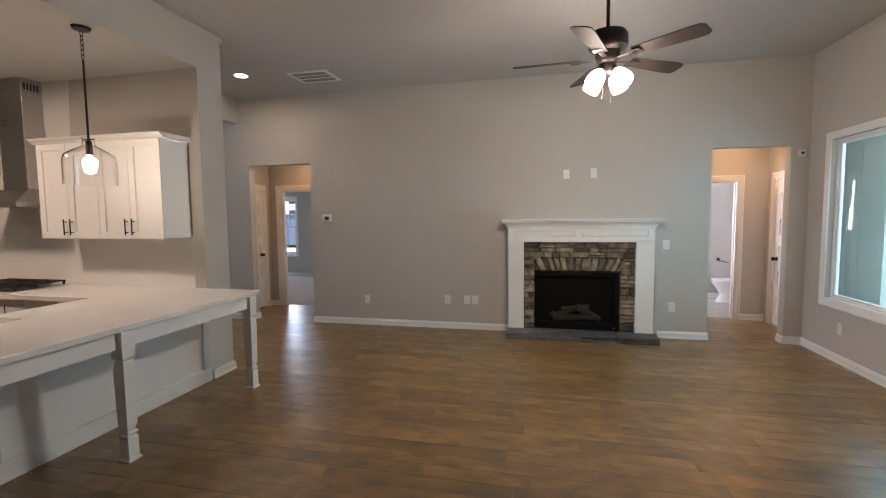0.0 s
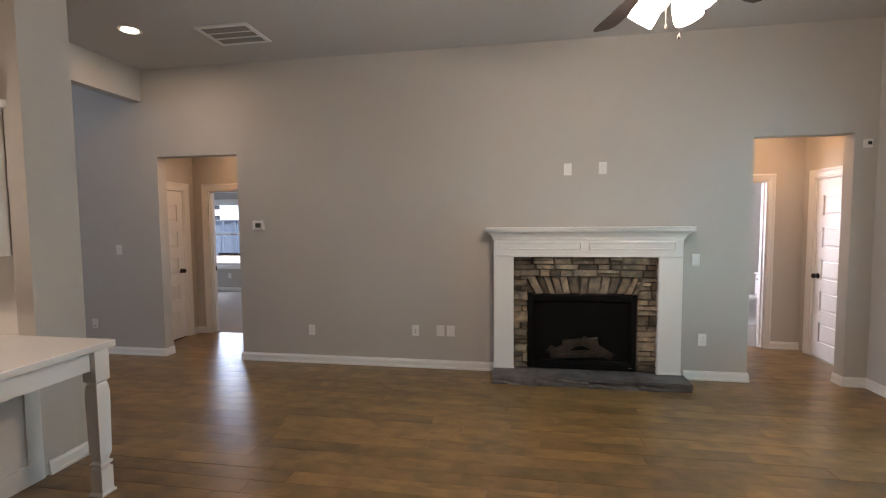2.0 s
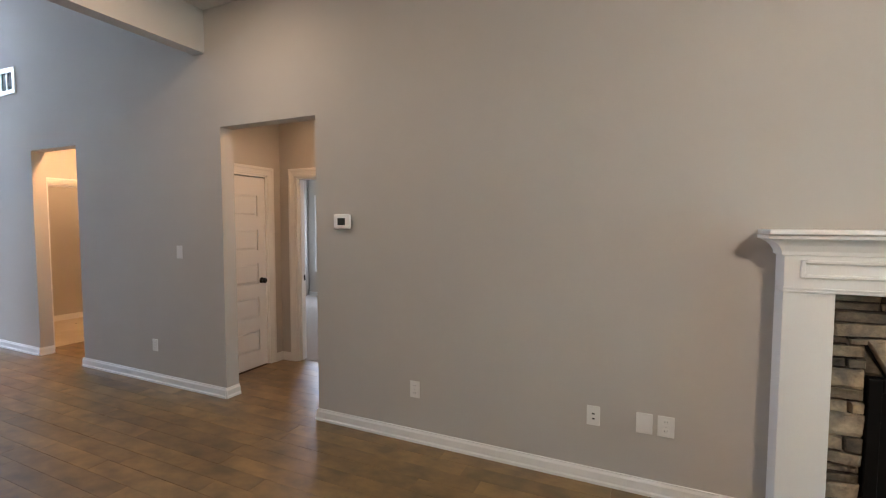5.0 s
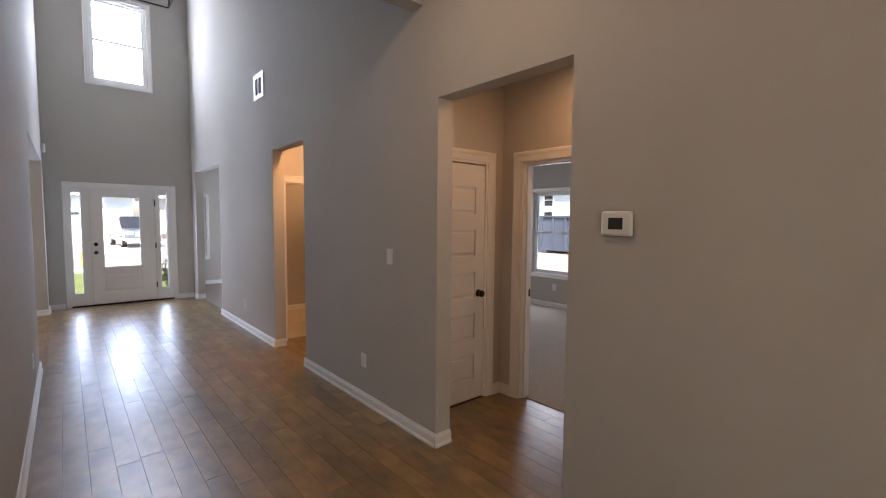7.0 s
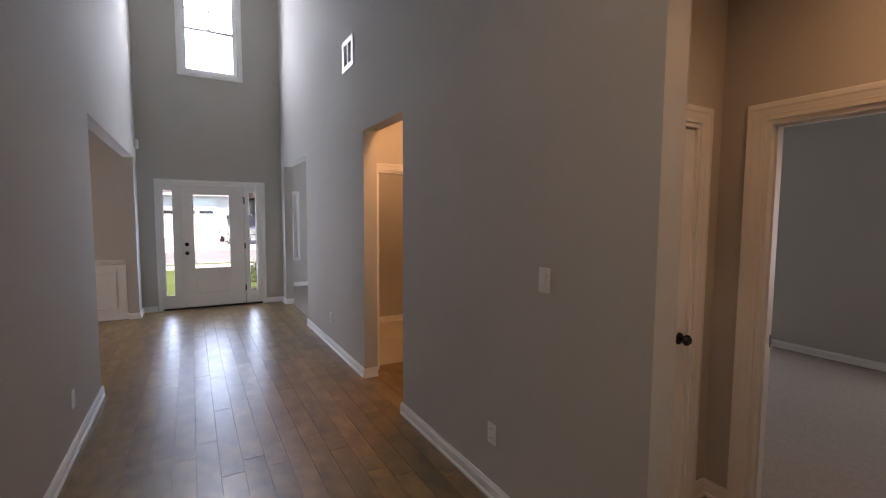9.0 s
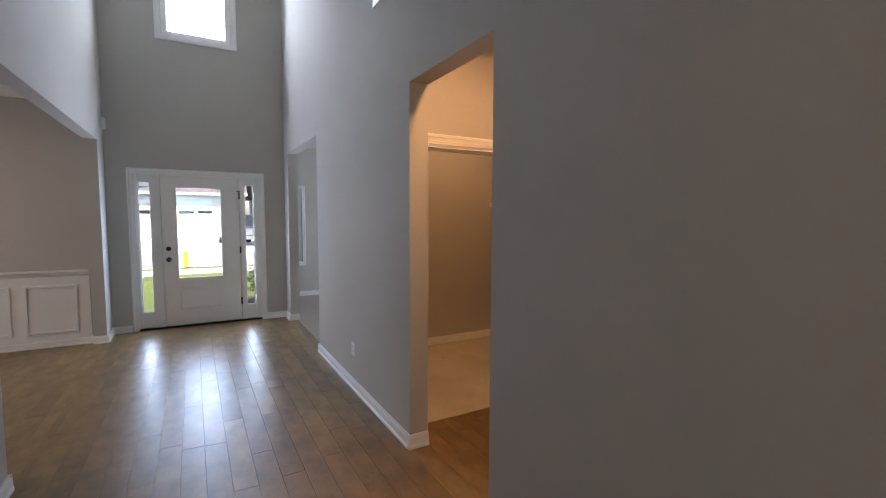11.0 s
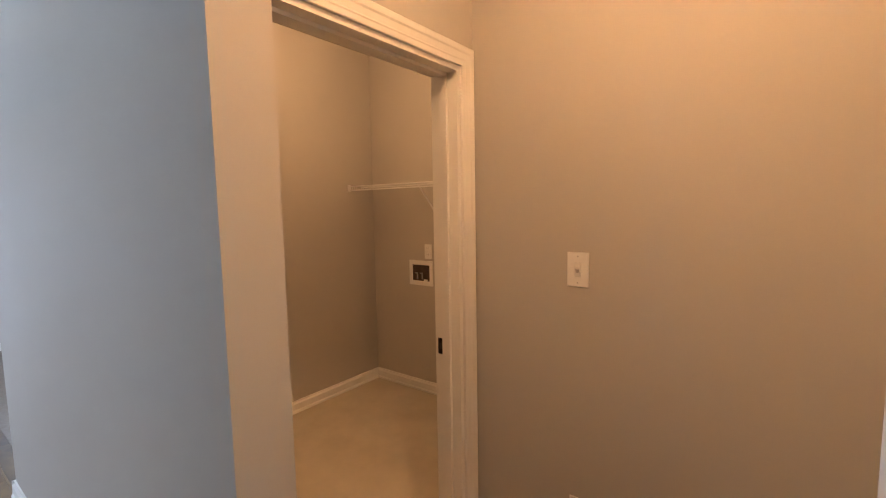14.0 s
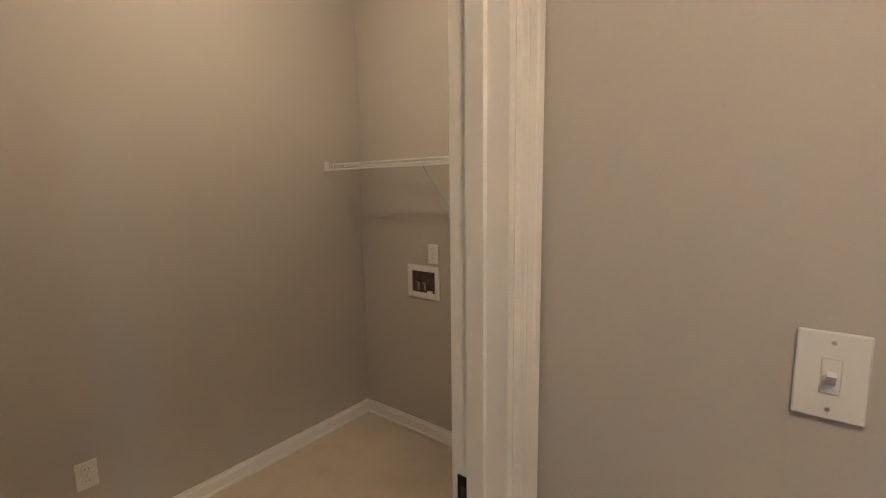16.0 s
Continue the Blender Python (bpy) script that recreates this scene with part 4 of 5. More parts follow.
# ---------------------------------------------------------------- ceiling fan
def ceiling_fan():
    fx, fy = FAN
    f = thing("ceiling_fan", "dark bronze five-blade ceiling fan with four lit glass shades", "ceiling fan")
    T = Matrix.Translation((fx, fy, 0))
    part("canopy", lathe([(0.0, CL), (0.075, CL - 0.001), (0.07, CL - 0.03), (0.03, CL - 0.075), (0.014, CL - 0.08)], T), M_BRONZE, f, "", True)
    part("downrod", cyl((fx, fy, 2.88), (fx, fy, CL - 0.07), 0.013), M_BRONZE, f)
    part("motor", lathe([(0.014, 2.92), (0.03, 2.915), (0.06, 2.90), (0.125, 2.885), (0.14, 2.86), (0.14, 2.79), (0.125, 2.765), (0.09, 2.75), (0.085, 2.70), (0.075, 2.68),
                         (0.06, 2.665), (0.0, 2.66)], T), M_BRONZE, f, "", True)
    for k in range(5):
        a = radians(177 + 72 * k)
        R = T @ Matrix.Rotation(a, 4, "Z")
        arm = box(0.08, 0.22, -0.018, 0.018, 2.692, 2.698, 0.002)
        add_box(arm, 0.19, 0.26, -0.045, 0.045, 2.692, 2.698, 0.002)
        bmesh.ops.transform(arm, matrix=R, verts=arm.verts)
        iron = part("blade_iron", arm, M_BRONZE, f)
        bl = prism([(0.20, -0.052), (0.60, -0.072), (0.66, -0.066), (0.685, -0.04), (0.685, 0.045), (0.66, 0.068), (0.60, 0.072), (0.20, 0.052)], "z", -0.003, 0.003)
        bmesh.ops.transform(bl, matrix=R @ Matrix.Translation((0, 0, 2.702)) @ Matrix.Rotation(radians(-13), 4, "X"), verts=bl.verts)
        part("blade", bl, M_BLADE, iron, "dark walnut blade")
    part("light_kit", lathe([(0.0, 2.60), (0.05, 2.602), (0.065, 2.63), (0.06, 2.665)], T), M_BRONZE, f, "", True)
    for k in range(4):
        a = radians(45 + 90 * k)
        R = T @ Matrix.Rotation(a, 4, "Z") @ Matrix.Translation((0.055, 0, 2.615)) @ Matrix.Rotation(radians(-42), 4, "Y")
        fit_ = part("shade_holder", lathe([(0.0, 0.01), (0.022, 0.0), (0.026, -0.03)], R), M_BRONZE, f, "", True)
        sh = part("shade", lathe([(0.024, -0.022), (0.042, -0.04), (0.055, -0.075), (0.062, -0.125), (0.060, -0.150), (0.057, -0.150), (0.058, -0.125), (0.05, -0.075), (0.02, -0.03)], R),
                  M_SHADE, fit_, "glowing frosted glass shade", True)
        sh.visible_shadow = False
    for dx, dz in ((0.02, 2.385), (-0.035, 2.43)):
        c = part("pull_chain", cyl((fx + dx, fy - 0.03, dz), (fx + dx, fy - 0.03, 2.61), 0.0018, seg=6), M_BRONZE, f)
        part("pull_knob", lathe([(0.0, 0.0), (0.006, 0.004), (0.007, 0.016), (0.002, 0.026)], Matrix.Translation((fx + dx, fy - 0.03, dz - 0.02)), 10), M_BRONZE, c, "", True)


ceiling_fan()


# ---------------------------------------------------------------- lantern of the foyer
def lantern():
    x, y, z0, z1, a, b = -7.8, 5.28, 3.89, 4.45, 0.15, 0.22
    l = thing("lantern_pendant", "black open-frame cage lantern hanging in the foyer", "pendant light")
    r = 0.008
    for sx, sy in ((1, 1), (1, -1), (-1, 1), (-1, -1)):
        part("post", cyl((x + sx * a, y + sy * a, z0), (x + sx * b, y + sy * b, z1), r, seg=8), M_BLACK, l)
        part("roof_bar", cyl((x + sx * b, y + sy * b, z1), (x, y, z1 + 0.16), r, seg=8), M_BLACK, l)
    for q, z in ((a, z0), (b, z1)):
        for p0, p1 in (((-q, -q), (q, -q)), ((q, -q), (q, q)), ((q, q), (-q, q)), ((-q, q), (-q, -q))):
            part("rail", cyl((x + p0[0], y + p0[1], z), (x + p1[0], y + p1[1], z), r, seg=8), M_BLACK, l)
    part("stem", cyl((x, y, z0 + 0.15), (x, y, CF - 0.02), 0.006, seg=8), M_BLACK, l)
    part("canopy", lathe([(0.0, -0.03), (0.055, -0.025), (0.065, 0.0)], Matrix.Translation((x, y, CF))), M_BLACK, l, "", True)
    for k in range(4):
        t = radians(90 * k)
        cx, cy = x + 0.07 * math.cos(t), y + 0.07 * math.sin(t)
        arm = part("candle_arm", cyl((x, y, z0 + 0.17), (cx, cy, z0 + 0.17), 0.005, seg=8), M_BLACK, l)
        part("candle", cyl((cx, cy, z0 + 0.17), (cx, cy, z0 + 0.26), 0.010, seg=10), M_PLASTIC, arm)


lantern()


# ---------------------------------------------------------------- kitchen
def table_leg(x, y):
    """A square leg with a tapered middle, ring cuts and a flared foot."""
    leg = bm_new()
    rings = [(0.048, 0.0), (0.048, 0.008), (0.038, 0.022), (0.038, 0.155), (0.026, 0.165), (0.038, 0.178), (0.040, 0.19), (0.026, 0.20), (0.037, 0.24), (0.042, 0.60), (0.036, 0.655),
             (0.030, 0.665), (0.044, 0.68), (0.044, 0.858)]
    loops = [[leg.verts.new((x + sx * r, y + sy * r, z)) for sx, sy in ((-1, -1), (1, -1), (1, 1), (-1, 1))] for r, z in rings]
    for a, b in zip(loops, loops[1:]):
        for i in range(4):
            leg.faces.new((a[i], a[(i + 1) % 4], b[(i + 1) % 4], b[i]))
    leg.faces.new(loops[0][::-1])
    leg.faces.new(loops[-1])
    return leg


bar = thing("breakfast_bar", "white panelled kitchen peninsula with square turned legs", "kitchen island")
part("back_panel", box(-3.13, -3.10, -1.2, 3.96, 0.0, 0.86), M_CAB, bar)
part("base_rail", box(-3.10, -3.084, -1.2, 3.96, 0.0, 0.13, 0.003), M_CAB, bar)
part("end_stile", box(-3.10, -3.086, 3.87, 3.96, 0.13, 0.86, 0.002), M_CAB, bar)
for yy in (2.25, 0.9, -0.4):
    part("seam_batten", box(-3.10, -3.096, yy - 0.006, yy + 0.006, 0.13, 0.86), M_CAB, bar)
part("apron", box(-2.60, -2.575, -1.2, 3.84, 0.745, 0.858, 0.002), M_CAB, bar)
part("end_apron", box(-3.10, -2.62, 3.85, 3.875, 0.745, 0.858, 0.002), M_CAB, bar)
for yy in (3.88, 2.62, 1.36, 0.10):
    part("leg", table_leg(-2.585, yy), M_CAB, bar)
part("carcass", box(-3.70, -3.13, -1.2, 3.35, 0.1, 0.86), M_CAB, bar)

ct = thing("countertop", "white quartz countertop with soft grey veining", "countertop")
bm = box(-3.40, -2.53, -1.2, 3.965, 0.86, 0.90, 0.004)
add_box(bm, -3.74, -3.40, -1.2, 1.85, 0.86, 0.90)
add_box(bm, -3.74, -3.40, 2.62, 3.34, 0.86, 0.90)
add_box(bm, -3.74, -3.66, 1.85, 2.62, 0.86, 0.90)
part("bar_top", bm, M_QUARTZ, ct)
part("back_top", box(-8.1, -3.23, 3.34, 3.985, 0.86, 0.8995), M_QUARTZ, ct)
sink = thing("sink", "dark undermount sink set in the quartz top", "sink")
bm = bm_new()
for a in ((-3.67, -3.39, 1.84, 2.63, 0.64, 0.65), (-3.68, -3.66, 1.84, 2.63, 0.65, 0.865), (-3.40, -3.385, 1.84, 2.63, 0.65, 0.865), (-3.66, -3.40, 1.83, 1.85, 0.65, 0.865),
          (-3.66, -3.40, 2.62, 2.64, 0.65, 0.865)):
    add_box(bm, *a)
part("bowl", bm, M_SLOT, sink)
part("drain", lathe([(0.0, 0.655), (0.04, 0.655), (0.045, 0.651)], Matrix.Translation((-3.53, 2.24, 0))), M_STEEL, sink)
for k in range(5):
    x0 = -3.74 - (k + 1) * 0.80
    u = thing("base_cabinet", "white shaker base cabinet under the quartz top", "cabinet", "base cabinets along the kitchen wall")
    part("body", box(x0 + 0.002, x0 + 0.798, 3.40, 3.985, 0.10, 0.858), M_CAB, u)
    for a, b in ((x0 + 0.004, x0 + 0.397), (x0 + 0.403, x0 + 0.796)):
        dr = part("door", box(a, b, 3.381, 3.399, 0.11, 0.85, 0.002), M_CAB, u)
        part("handle", cyl(((a + b) / 2, 3.36, 0.66), ((a + b) / 2, 3.36, 0.80), 0.005, seg=8), M_BLACK, dr, "black bar pull")
    part("toe_kick", box(x0, x0 + 0.8, 3.46, 3.98, 0.0, 0.10), M_CAB, u)

# tile behind the counter and round the hood
bs = setting("backsplash", box(-8.1, -3.12, 3.981, 3.989, 0.90, 1.40), M_MORTAR, "glossy white stacked tile backsplash", "backsplash")
bs.data.materials[0] = M_TRIM
setting("hood_tile", box(-5.73, -4.64, 3.981, 3.989, 1.40, CK), M_TILE, "white tile behind the range hood", "backsplash")


def upper_cabinet(x0, x1, n):
    c = thing("wall_cabinet", "white shaker wall cabinet with black bar pulls", "cabinet", "wall cabinets of the kitchen")
    part("body", box(x0, x1, 3.675, 3.98, 1.392, 2.285, 0.002), M_CAB, c)
    w = (x1 - x0) / 2
    for i in range(2):
        a, b = x0 + i * w + 0.002, x0 + (i + 1) * w - 0.002
        bm = bm_new()
        for p, q, c0, c1 in ((a, a + 0.062, 1.394, 2.281), (b - 0.062, b, 1.394, 2.281), (a + 0.062, b - 0.062, 1.394, 1.456), (a + 0.062, b - 0.062, 2.219, 2.281)):
            add_box(bm, p, q, 3.655, 3.675, c0, c1)
        dr = part("door", bm, M_CAB, c)
        part("door_panel", box(a + 0.062, b - 0.062, 3.667, 3.675, 1.456, 2.219), M_CAB, dr)
        hx = b - 0.035 if i == 0 else a + 0.035
        hd = cyl((hx, 3.625, 1.425), (hx, 3.625, 1.575), 0.0055, seg=10)
        add_cyl(hd, (hx, 3.625, 1.45), (hx, 3.656, 1.45), 0.0045, seg=8)
        add_cyl(hd, (hx, 3.625, 1.55), (hx, 3.656, 1.55), 0.0045, seg=8)
        part("handle", hd, M_BLACK, dr, "black bar pull")
    e1 = 0.045 if n else 0.0
    e0 = 0.045 if not n else 0.0
    part("crown", prism([(3.98, 2.285), (3.655, 2.285), (3.648, 2.298), (3.618, 2.316), (3.612, 2.33), (3.98, 2.33)], "x", x0 - e0, x1 + e1), M_CAB, c)


upper_cabinet(-4.65, -3.951, 0)
upper_cabinet(-3.949, -3.25, 1)


def range_hood():
    h = thing("range_hood", "stainless steel chimney range hood over the cooktop", "range hood")
    x0, x1 = -5.64, -4.88
    bm = bm_new()
    lo = [(x0, 3.52), (x1, 3.52), (x1, 3.98), (x0, 3.98)]
    cx0, cx1 = -5.42, -5.10
    hi = [(cx0, 3.78), (cx1, 3.78), (cx1, 3.98), (cx0, 3.98)]
    A = [bm.verts.new((*p, 1.745)) for p in lo]
    B = [bm.verts.new((*p, 1.88)) for p in hi]
    for i in range(4):
        bm.faces.new((A[i], A[(i + 1) % 4], B[(i + 1) % 4], B[i]))
    bm.faces.new(A[::-1])
    bm.faces.new(B)
    part("canopy", bm, M_STEEL, h)
    part("rim", box(x0, x1, 3.518, 3.98, 1.695, 1.745, 0.003), M_STEEL, h)
    part("chimney", box(cx0, cx1, 3.78, 3.98, 1.88, 2.50, 0.003), M_STEEL, h)
    up = part("upper_chimney", box(cx0 + 0.008, cx1 - 0.008, 3.788, 3.98, 2.50, CK - 0.002, 0.003), M_STEEL, h)
    for k in range(5):
        part("vent_slot", box(cx1 - 0.009, cx1 - 0.006, 3.81 + k * 0.03, 3.826 + k * 0.03, 2.86, 2.93), M_SLOT, up)
    part("control_strip", box(-5.36, -5.16, 3.516, 3.519, 1.71, 1.725), M_SLOT, h)
    h.matrix_world = pose(0.14, 0, 0)


range_hood()


def cooktop():
    c = thing("cooktop", "black gas cooktop with cast iron grates", "cooktop")
    part("glass_bed", box(-5.65, -4.87, 3.42, 3.93, 0.90, 0.912, 0.003), M_STEEL, c, "steel cooktop bed")
    for gx in (-5.63, -5.375, -5.12):
        bm = bm_new()
        for yy in (3.44, 3.67, 3.90):
            add_box(bm, gx, gx + 0.245, yy - 0.007, yy + 0.007, 0.942, 0.956)
        for k in range(5):
            xx = gx + 0.010 + k * 0.056
            add_box(bm, xx - 0.006, xx + 0.006, 3.44, 3.90, 0.944, 0.958)
        for xx in (gx + 0.01, gx + 0.235):
            for yy in (3.45, 3.89):
                add_box(bm, xx - 0.008, xx + 0.008, yy - 0.008, yy + 0.008, 0.911, 0.944)
        part("grate", bm, M_BLACK, c, "cast iron grate")
        part("burner", lathe([(0.0, 0.932), (0.035, 0.930), (0.045, 0.918), (0.05, 0.912)], Matrix.Translation((gx + 0.12, 3.68, 0))), M_BLACK, c, "", True)
    for k in range(5):
        part("control_knob", lathe([(0.0, 0.935), (0.015, 0.935), (0.018, 0.915)], Matrix.Translation((-5.44 + k * 0.09, 3.432, 0)), 14), M_STEEL, c, "", True)
    c.matrix_world = pose(0.14, 0, 0)


cooktop()


def pendant():
    px, py = PEND
    p = thing("pendant_light", "clear glass jug pendant with a lit bulb over the bar", "pendant light")
    T = Matrix.Translation((px, py, 0))
    part("canopy", lathe([(0.0, CK - 0.022), (0.055, CK - 0.02), (0.062, CK - 0.001)], T), M_BRONZE, p, "", True)
    for k in range(6):
        z = CK - 0.045 - k * 0.034
        bm = bm_new()
        seg = 12
        pts = []
        for i in range(seg):
            a = 2 * math.pi * i / seg
            u, w = 0.011 * math.cos(a), 0.023 * math.sin(a)
            pts.append((px + (u if k % 2 else 0), py + (0 if k % 2 else u), z + w))
        for i in range(seg):
            add_cyl(bm, pts[i], pts[(i + 1) % seg], 0.0028, seg=6)
        part("chain_link", bm, M_BRONZE, p)
    part("rod", cyl((px, py, 2.14), (px, py, CK - 0.235), 0.0075, seg=12), M_BRONZE, p)
    part("cross_bar", cyl((px - 0.045, py, 2.162), (px + 0.045, py, 2.162), 0.006, seg=8), M_BRONZE, p)
    part("socket", lathe([(0.0, 2.155), (0.02, 2.15), (0.022, 2.06), (0.018, 2.05), (0.0, 2.05)], T), M_BRONZE, p, "", True)
    g = part("glass_shade", lathe([(0.042, 2.175), (0.038, 2.145), (0.045, 2.115), (0.115, 2.075), (0.155, 2.045), (0.166, 2.0), (0.166, 1.83), (0.163, 1.83), (0.163, 2.0), (0.152, 2.042),
                                   (0.113, 2.071), (0.042, 2.112), (0.035, 2.145), (0.039, 2.175)], T, 40), M_GLASS, p, "clear jug-shaped glass", True)
    g.visible_shadow = False
    b = part("bulb", lathe([(0.0, 1.908), (0.020, 1.913), (0.036, 1.929), (0.042, 1.953), (0.036, 1.978), (0.022, 1.998), (0.016, 2.05)], T, 20), M_BULB, p, "glowing globe bulb", True)
    b.visible_shadow = False


pendant()


# ---------------------------------------------------------------- laundry
def wire_shelf():
    s = thing("wire_shelf", "white ventilated wire shelf on the laundry wall", "shelf")
    x0, x1, y0, y1, z = -9.37, -7.65, 8.40, 8.665, 1.682
    part("front_rod", cyl((x0, y0, z), (x1, y0, z), 0.0045, seg=8), M_PLASTIC, s)
    part("lip_rod", cyl((x0, y0, z - 0.030), (x1, y0, z - 0.030), 0.0045, seg=8), M_PLASTIC, s)
    part("back_rod", cyl((x0, y1 - 0.006, z), (x1, y1 - 0.006, z), 0.0035, seg=8), M_PLASTIC, s)
    part("middle_rod", cyl((x0, (y0 + y1) / 2, z - 0.005), (x1, (y0 + y1) / 2, z - 0.005), 0.0035, seg=8), M_PLASTIC, s)
    n = 66
    for i in range(n):
        x = x0 + 0.012 + (x1 - x0 - 0.024) * i / (n - 1)
        bm = cyl((x, y0, z + 0.004), (x, y1, z + 0.004), 0.0017, seg=5)
        add_cyl(bm, (x, y0 - 0.003, z + 0.004), (x, y0 - 0.003, z - 0.032), 0.0017, seg=5)
        part("wire", bm, M_PLASTIC, s)
    part("end_clip", box(x0 - 0.009, x0 + 0.004, y0 - 0.014, y0 + 0.014, z - 0.042, z + 0.014, 0.003), M_PLASTIC, s)
    for bx in (-8.64, -7.9):
        part("brace", cyl((bx, y0 + 0.012, z - 0.02), (bx, y1 - 0.002, z - 0.29), 0.0055, seg=8), M_PLASTIC, s)
        part("wall_clip", box(bx - 0.012, bx + 0.012, y1 - 0.006, y1 + 0.004, z - 0.31, z - 0.27, 0.002), M_PLASTIC, s)


wire_shelf()
wb = thing("washer_box", "white recessed washer outlet box with brass valves", "washer box")
bm = bm_new()
for a, b, c, d in ((-8.97, -8.94, 0.88, 1.08), (-8.76, -8.73, 0.88, 1.08), (-8.94, -8.76, 0.88, 0.915), (-8.94, -8.76, 1.045, 1.08)):
    add_box(bm, a, b, 8.658, 8.6695, c, d, 0.002)
part("frame", bm, M_PLASTIC, wb)
part("backing", box(-8.945, -8.755, 8.6675, 8.6698, 0.91, 1.05), M_BARK, wb)
for vx in (-8.885, -8.835):
    v = part("valve", cyl((vx, 8.662, 0.93), (vx, 8.662, 0.975), 0.008, seg=10), M_CHROME, wb, "chrome valve")
    part("valve_handle", box(vx - 0.014, vx + 0.014, 8.648, 8.656, 0.975, 0.985, 0.002), M_CHROME, v)
part("drain_cup", cyl((-8.80, 8.664, 0.918), (-8.80, 8.664, 0.93), 0.018, seg=14), M_PLASTIC, wb)
ll = thing("ceiling_lamp", "white flush ceiling lamp of the laundry", "ceiling light")
part("pan", lathe([(0.0, 0.0), (0.14, -0.002), (0.14, -0.025), (0.13, -0.03)], Matrix.Translation((-8.45, 7.60, CV - 0.001))), M_PLASTIC, ll, "", True)
dm = part("dome", lathe([(0.0, -0.12), (0.06, -0.112), (0.11, -0.085), (0.132, -0.04), (0.132, -0.028)], Matrix.Translation((-8.45, 7.60, CV - 0.001))), M_DOME, ll, "glowing glass dome", True)
dm.visible_shadow = False
for nm, px, py, pz in (("dining room", -9.8, 2.2, 2.90), ("vestibule", -3.75, 6.95, CV), ("laundry hall", -6.75, 6.64, CV), ("bathroom hall", 2.6, 7.05, CV)):
    r2 = thing("recessed_light", "lit recessed ceiling light of the " + nm, "ceiling light", "recessed lights of the halls")
    part("trim_ring", lathe([(0.075, 0.0), (0.095, -0.004), (0.099, 0.0)], Matrix.Translation((px, py, pz - 0.002))), M_PLASTIC, r2, "", True)
    part("lens", lathe([(0.0, 0.0), (0.075, 0.0)], Matrix.Translation((px, py, pz - 0.004))), M_LENS, r2, "glowing lens")
kl = thing("kitchen_ceiling_light", "lit square ceiling light of the kitchen", "ceiling light")
part("frame", box(-5.08, -4.72, 2.12, 2.48, CK - 0.03, CK - 0.001, 0.004), M_PLASTIC, kl)
debris = solid("floor_scrap", box(-8.905, -8.88, 7.448, 7.455, 0.003, 0.006), M_SLOT, "tiny dark scrap on the laundry floor", "scrap")


# ---------------------------------------------------------------- bathroom
def toilet(x, y):
    """A two-piece toilet that faces -x, its tank at +x."""
    t = thing("toilet", "white porcelain two-piece toilet in the bathroom", "toilet")

    def oval(rx, ry, z, cx=0.0):
        return [(x + cx + rx * math.cos(2 * math.pi * i / 24), y + ry * math.sin(2 * math.pi * i / 24), z) for i in range(24)]

    def loft(rows):
        bm = bm_new()
        L = [[bm.verts.new(p) for p in r] for r in rows]
        for a, b in zip(L, L[1:]):
            for i in range(24):
                bm.faces.new((a[i], a[(i + 1) % 24], b[(i + 1) % 24], b[i]))
        bm.faces.new(L[0][::-1])
        bm.faces.new(L[-1])
        return bm
    part("bowl", loft([oval(0.26, 0.11, 0.003, 0.06), oval(0.25, 0.105, 0.03, 0.06), oval(0.20, 0.09, 0.14, 0.07), oval(0.21, 0.12, 0.24, 0.03), oval(0.25, 0.17, 0.33), oval(0.265, 0.185, 0.385)]),
         M_PORC, t, "", True)
    part("seat", loft([oval(0.268, 0.188, 0.386), oval(0.27, 0.19, 0.40), oval(0.262, 0.182, 0.408)]), M_PORC, t, "", True)
    part("seat_lid", loft([oval(0.266, 0.187, 0.409), oval(0.268, 0.188, 0.422), oval(0.25, 0.17, 0.432)]), M_PORC, t, "", True)
    part("tank", box(x + 0.24, x + 0.43, y - 0.20, y + 0.20, 0.37, 0.72, 0.02), M_PORC, t)
    part("tank_lid", box(x + 0.23, x + 0.44, y - 0.21, y + 0.21, 0.72, 0.755, 0.01), M_PORC, t)
    part("flush_lever", cyl((x + 0.235, y + 0.15, 0.66), (x + 0.235, y + 0.08, 0.66), 0.006, seg=8), M_CHROME, t)


toilet(3.22, 9.0)
ph = thing("paper_holder", "black paper holder on the bathroom wall", "paper holder")
part("rose", cyl((3.20, 9.449, 0.72), (3.20, 9.43, 0.72), 0.025, seg=14), M_BLACK, ph)
part("arm", cyl((3.20, 9.43, 0.72), (3.20, 9.385, 0.70), 0.007, seg=8), M_BLACK, ph)
part("bar", cyl((3.20, 9.385, 0.70), (3.36, 9.385, 0.66), 0.007, seg=8), M_BLACK, ph)


# ---------------------------------------------------------------- outdoors
G = -0.22
setting("ground", box(-400, 400, -400, 400, G - 0.5, G - 0.02), M_GRASS, "mown green lawn reaching the distance", "ground")
setting("porch_slab", box(-13.2, -11.87, 3.9, 6.35, G - 0.02, -0.03), M_CONC, "pale concrete porch slab at the front door", "pavement")
setting("walkway", box(-20.0, -13.2, 2.7, 3.9, G - 0.02, G + 0.0), M_CONC, "pale concrete front walk", "pavement")
setting("pavement", box(-21.2, -20.0, -120, 120, G - 0.02, G + 0.01), M_CONC, "pale concrete sidewalk along the street", "pavement")
setting("kerb", box(-22.2, -22.0, -120, 120, G - 0.1, G + 0.0), M_CONC, "concrete kerb at the street edge", "kerb")
setting("road", box(-28.0, -22.2, -120, 120, G - 0.1, G - 0.015), M_ASPH, "grey asphalt residential street", "road")
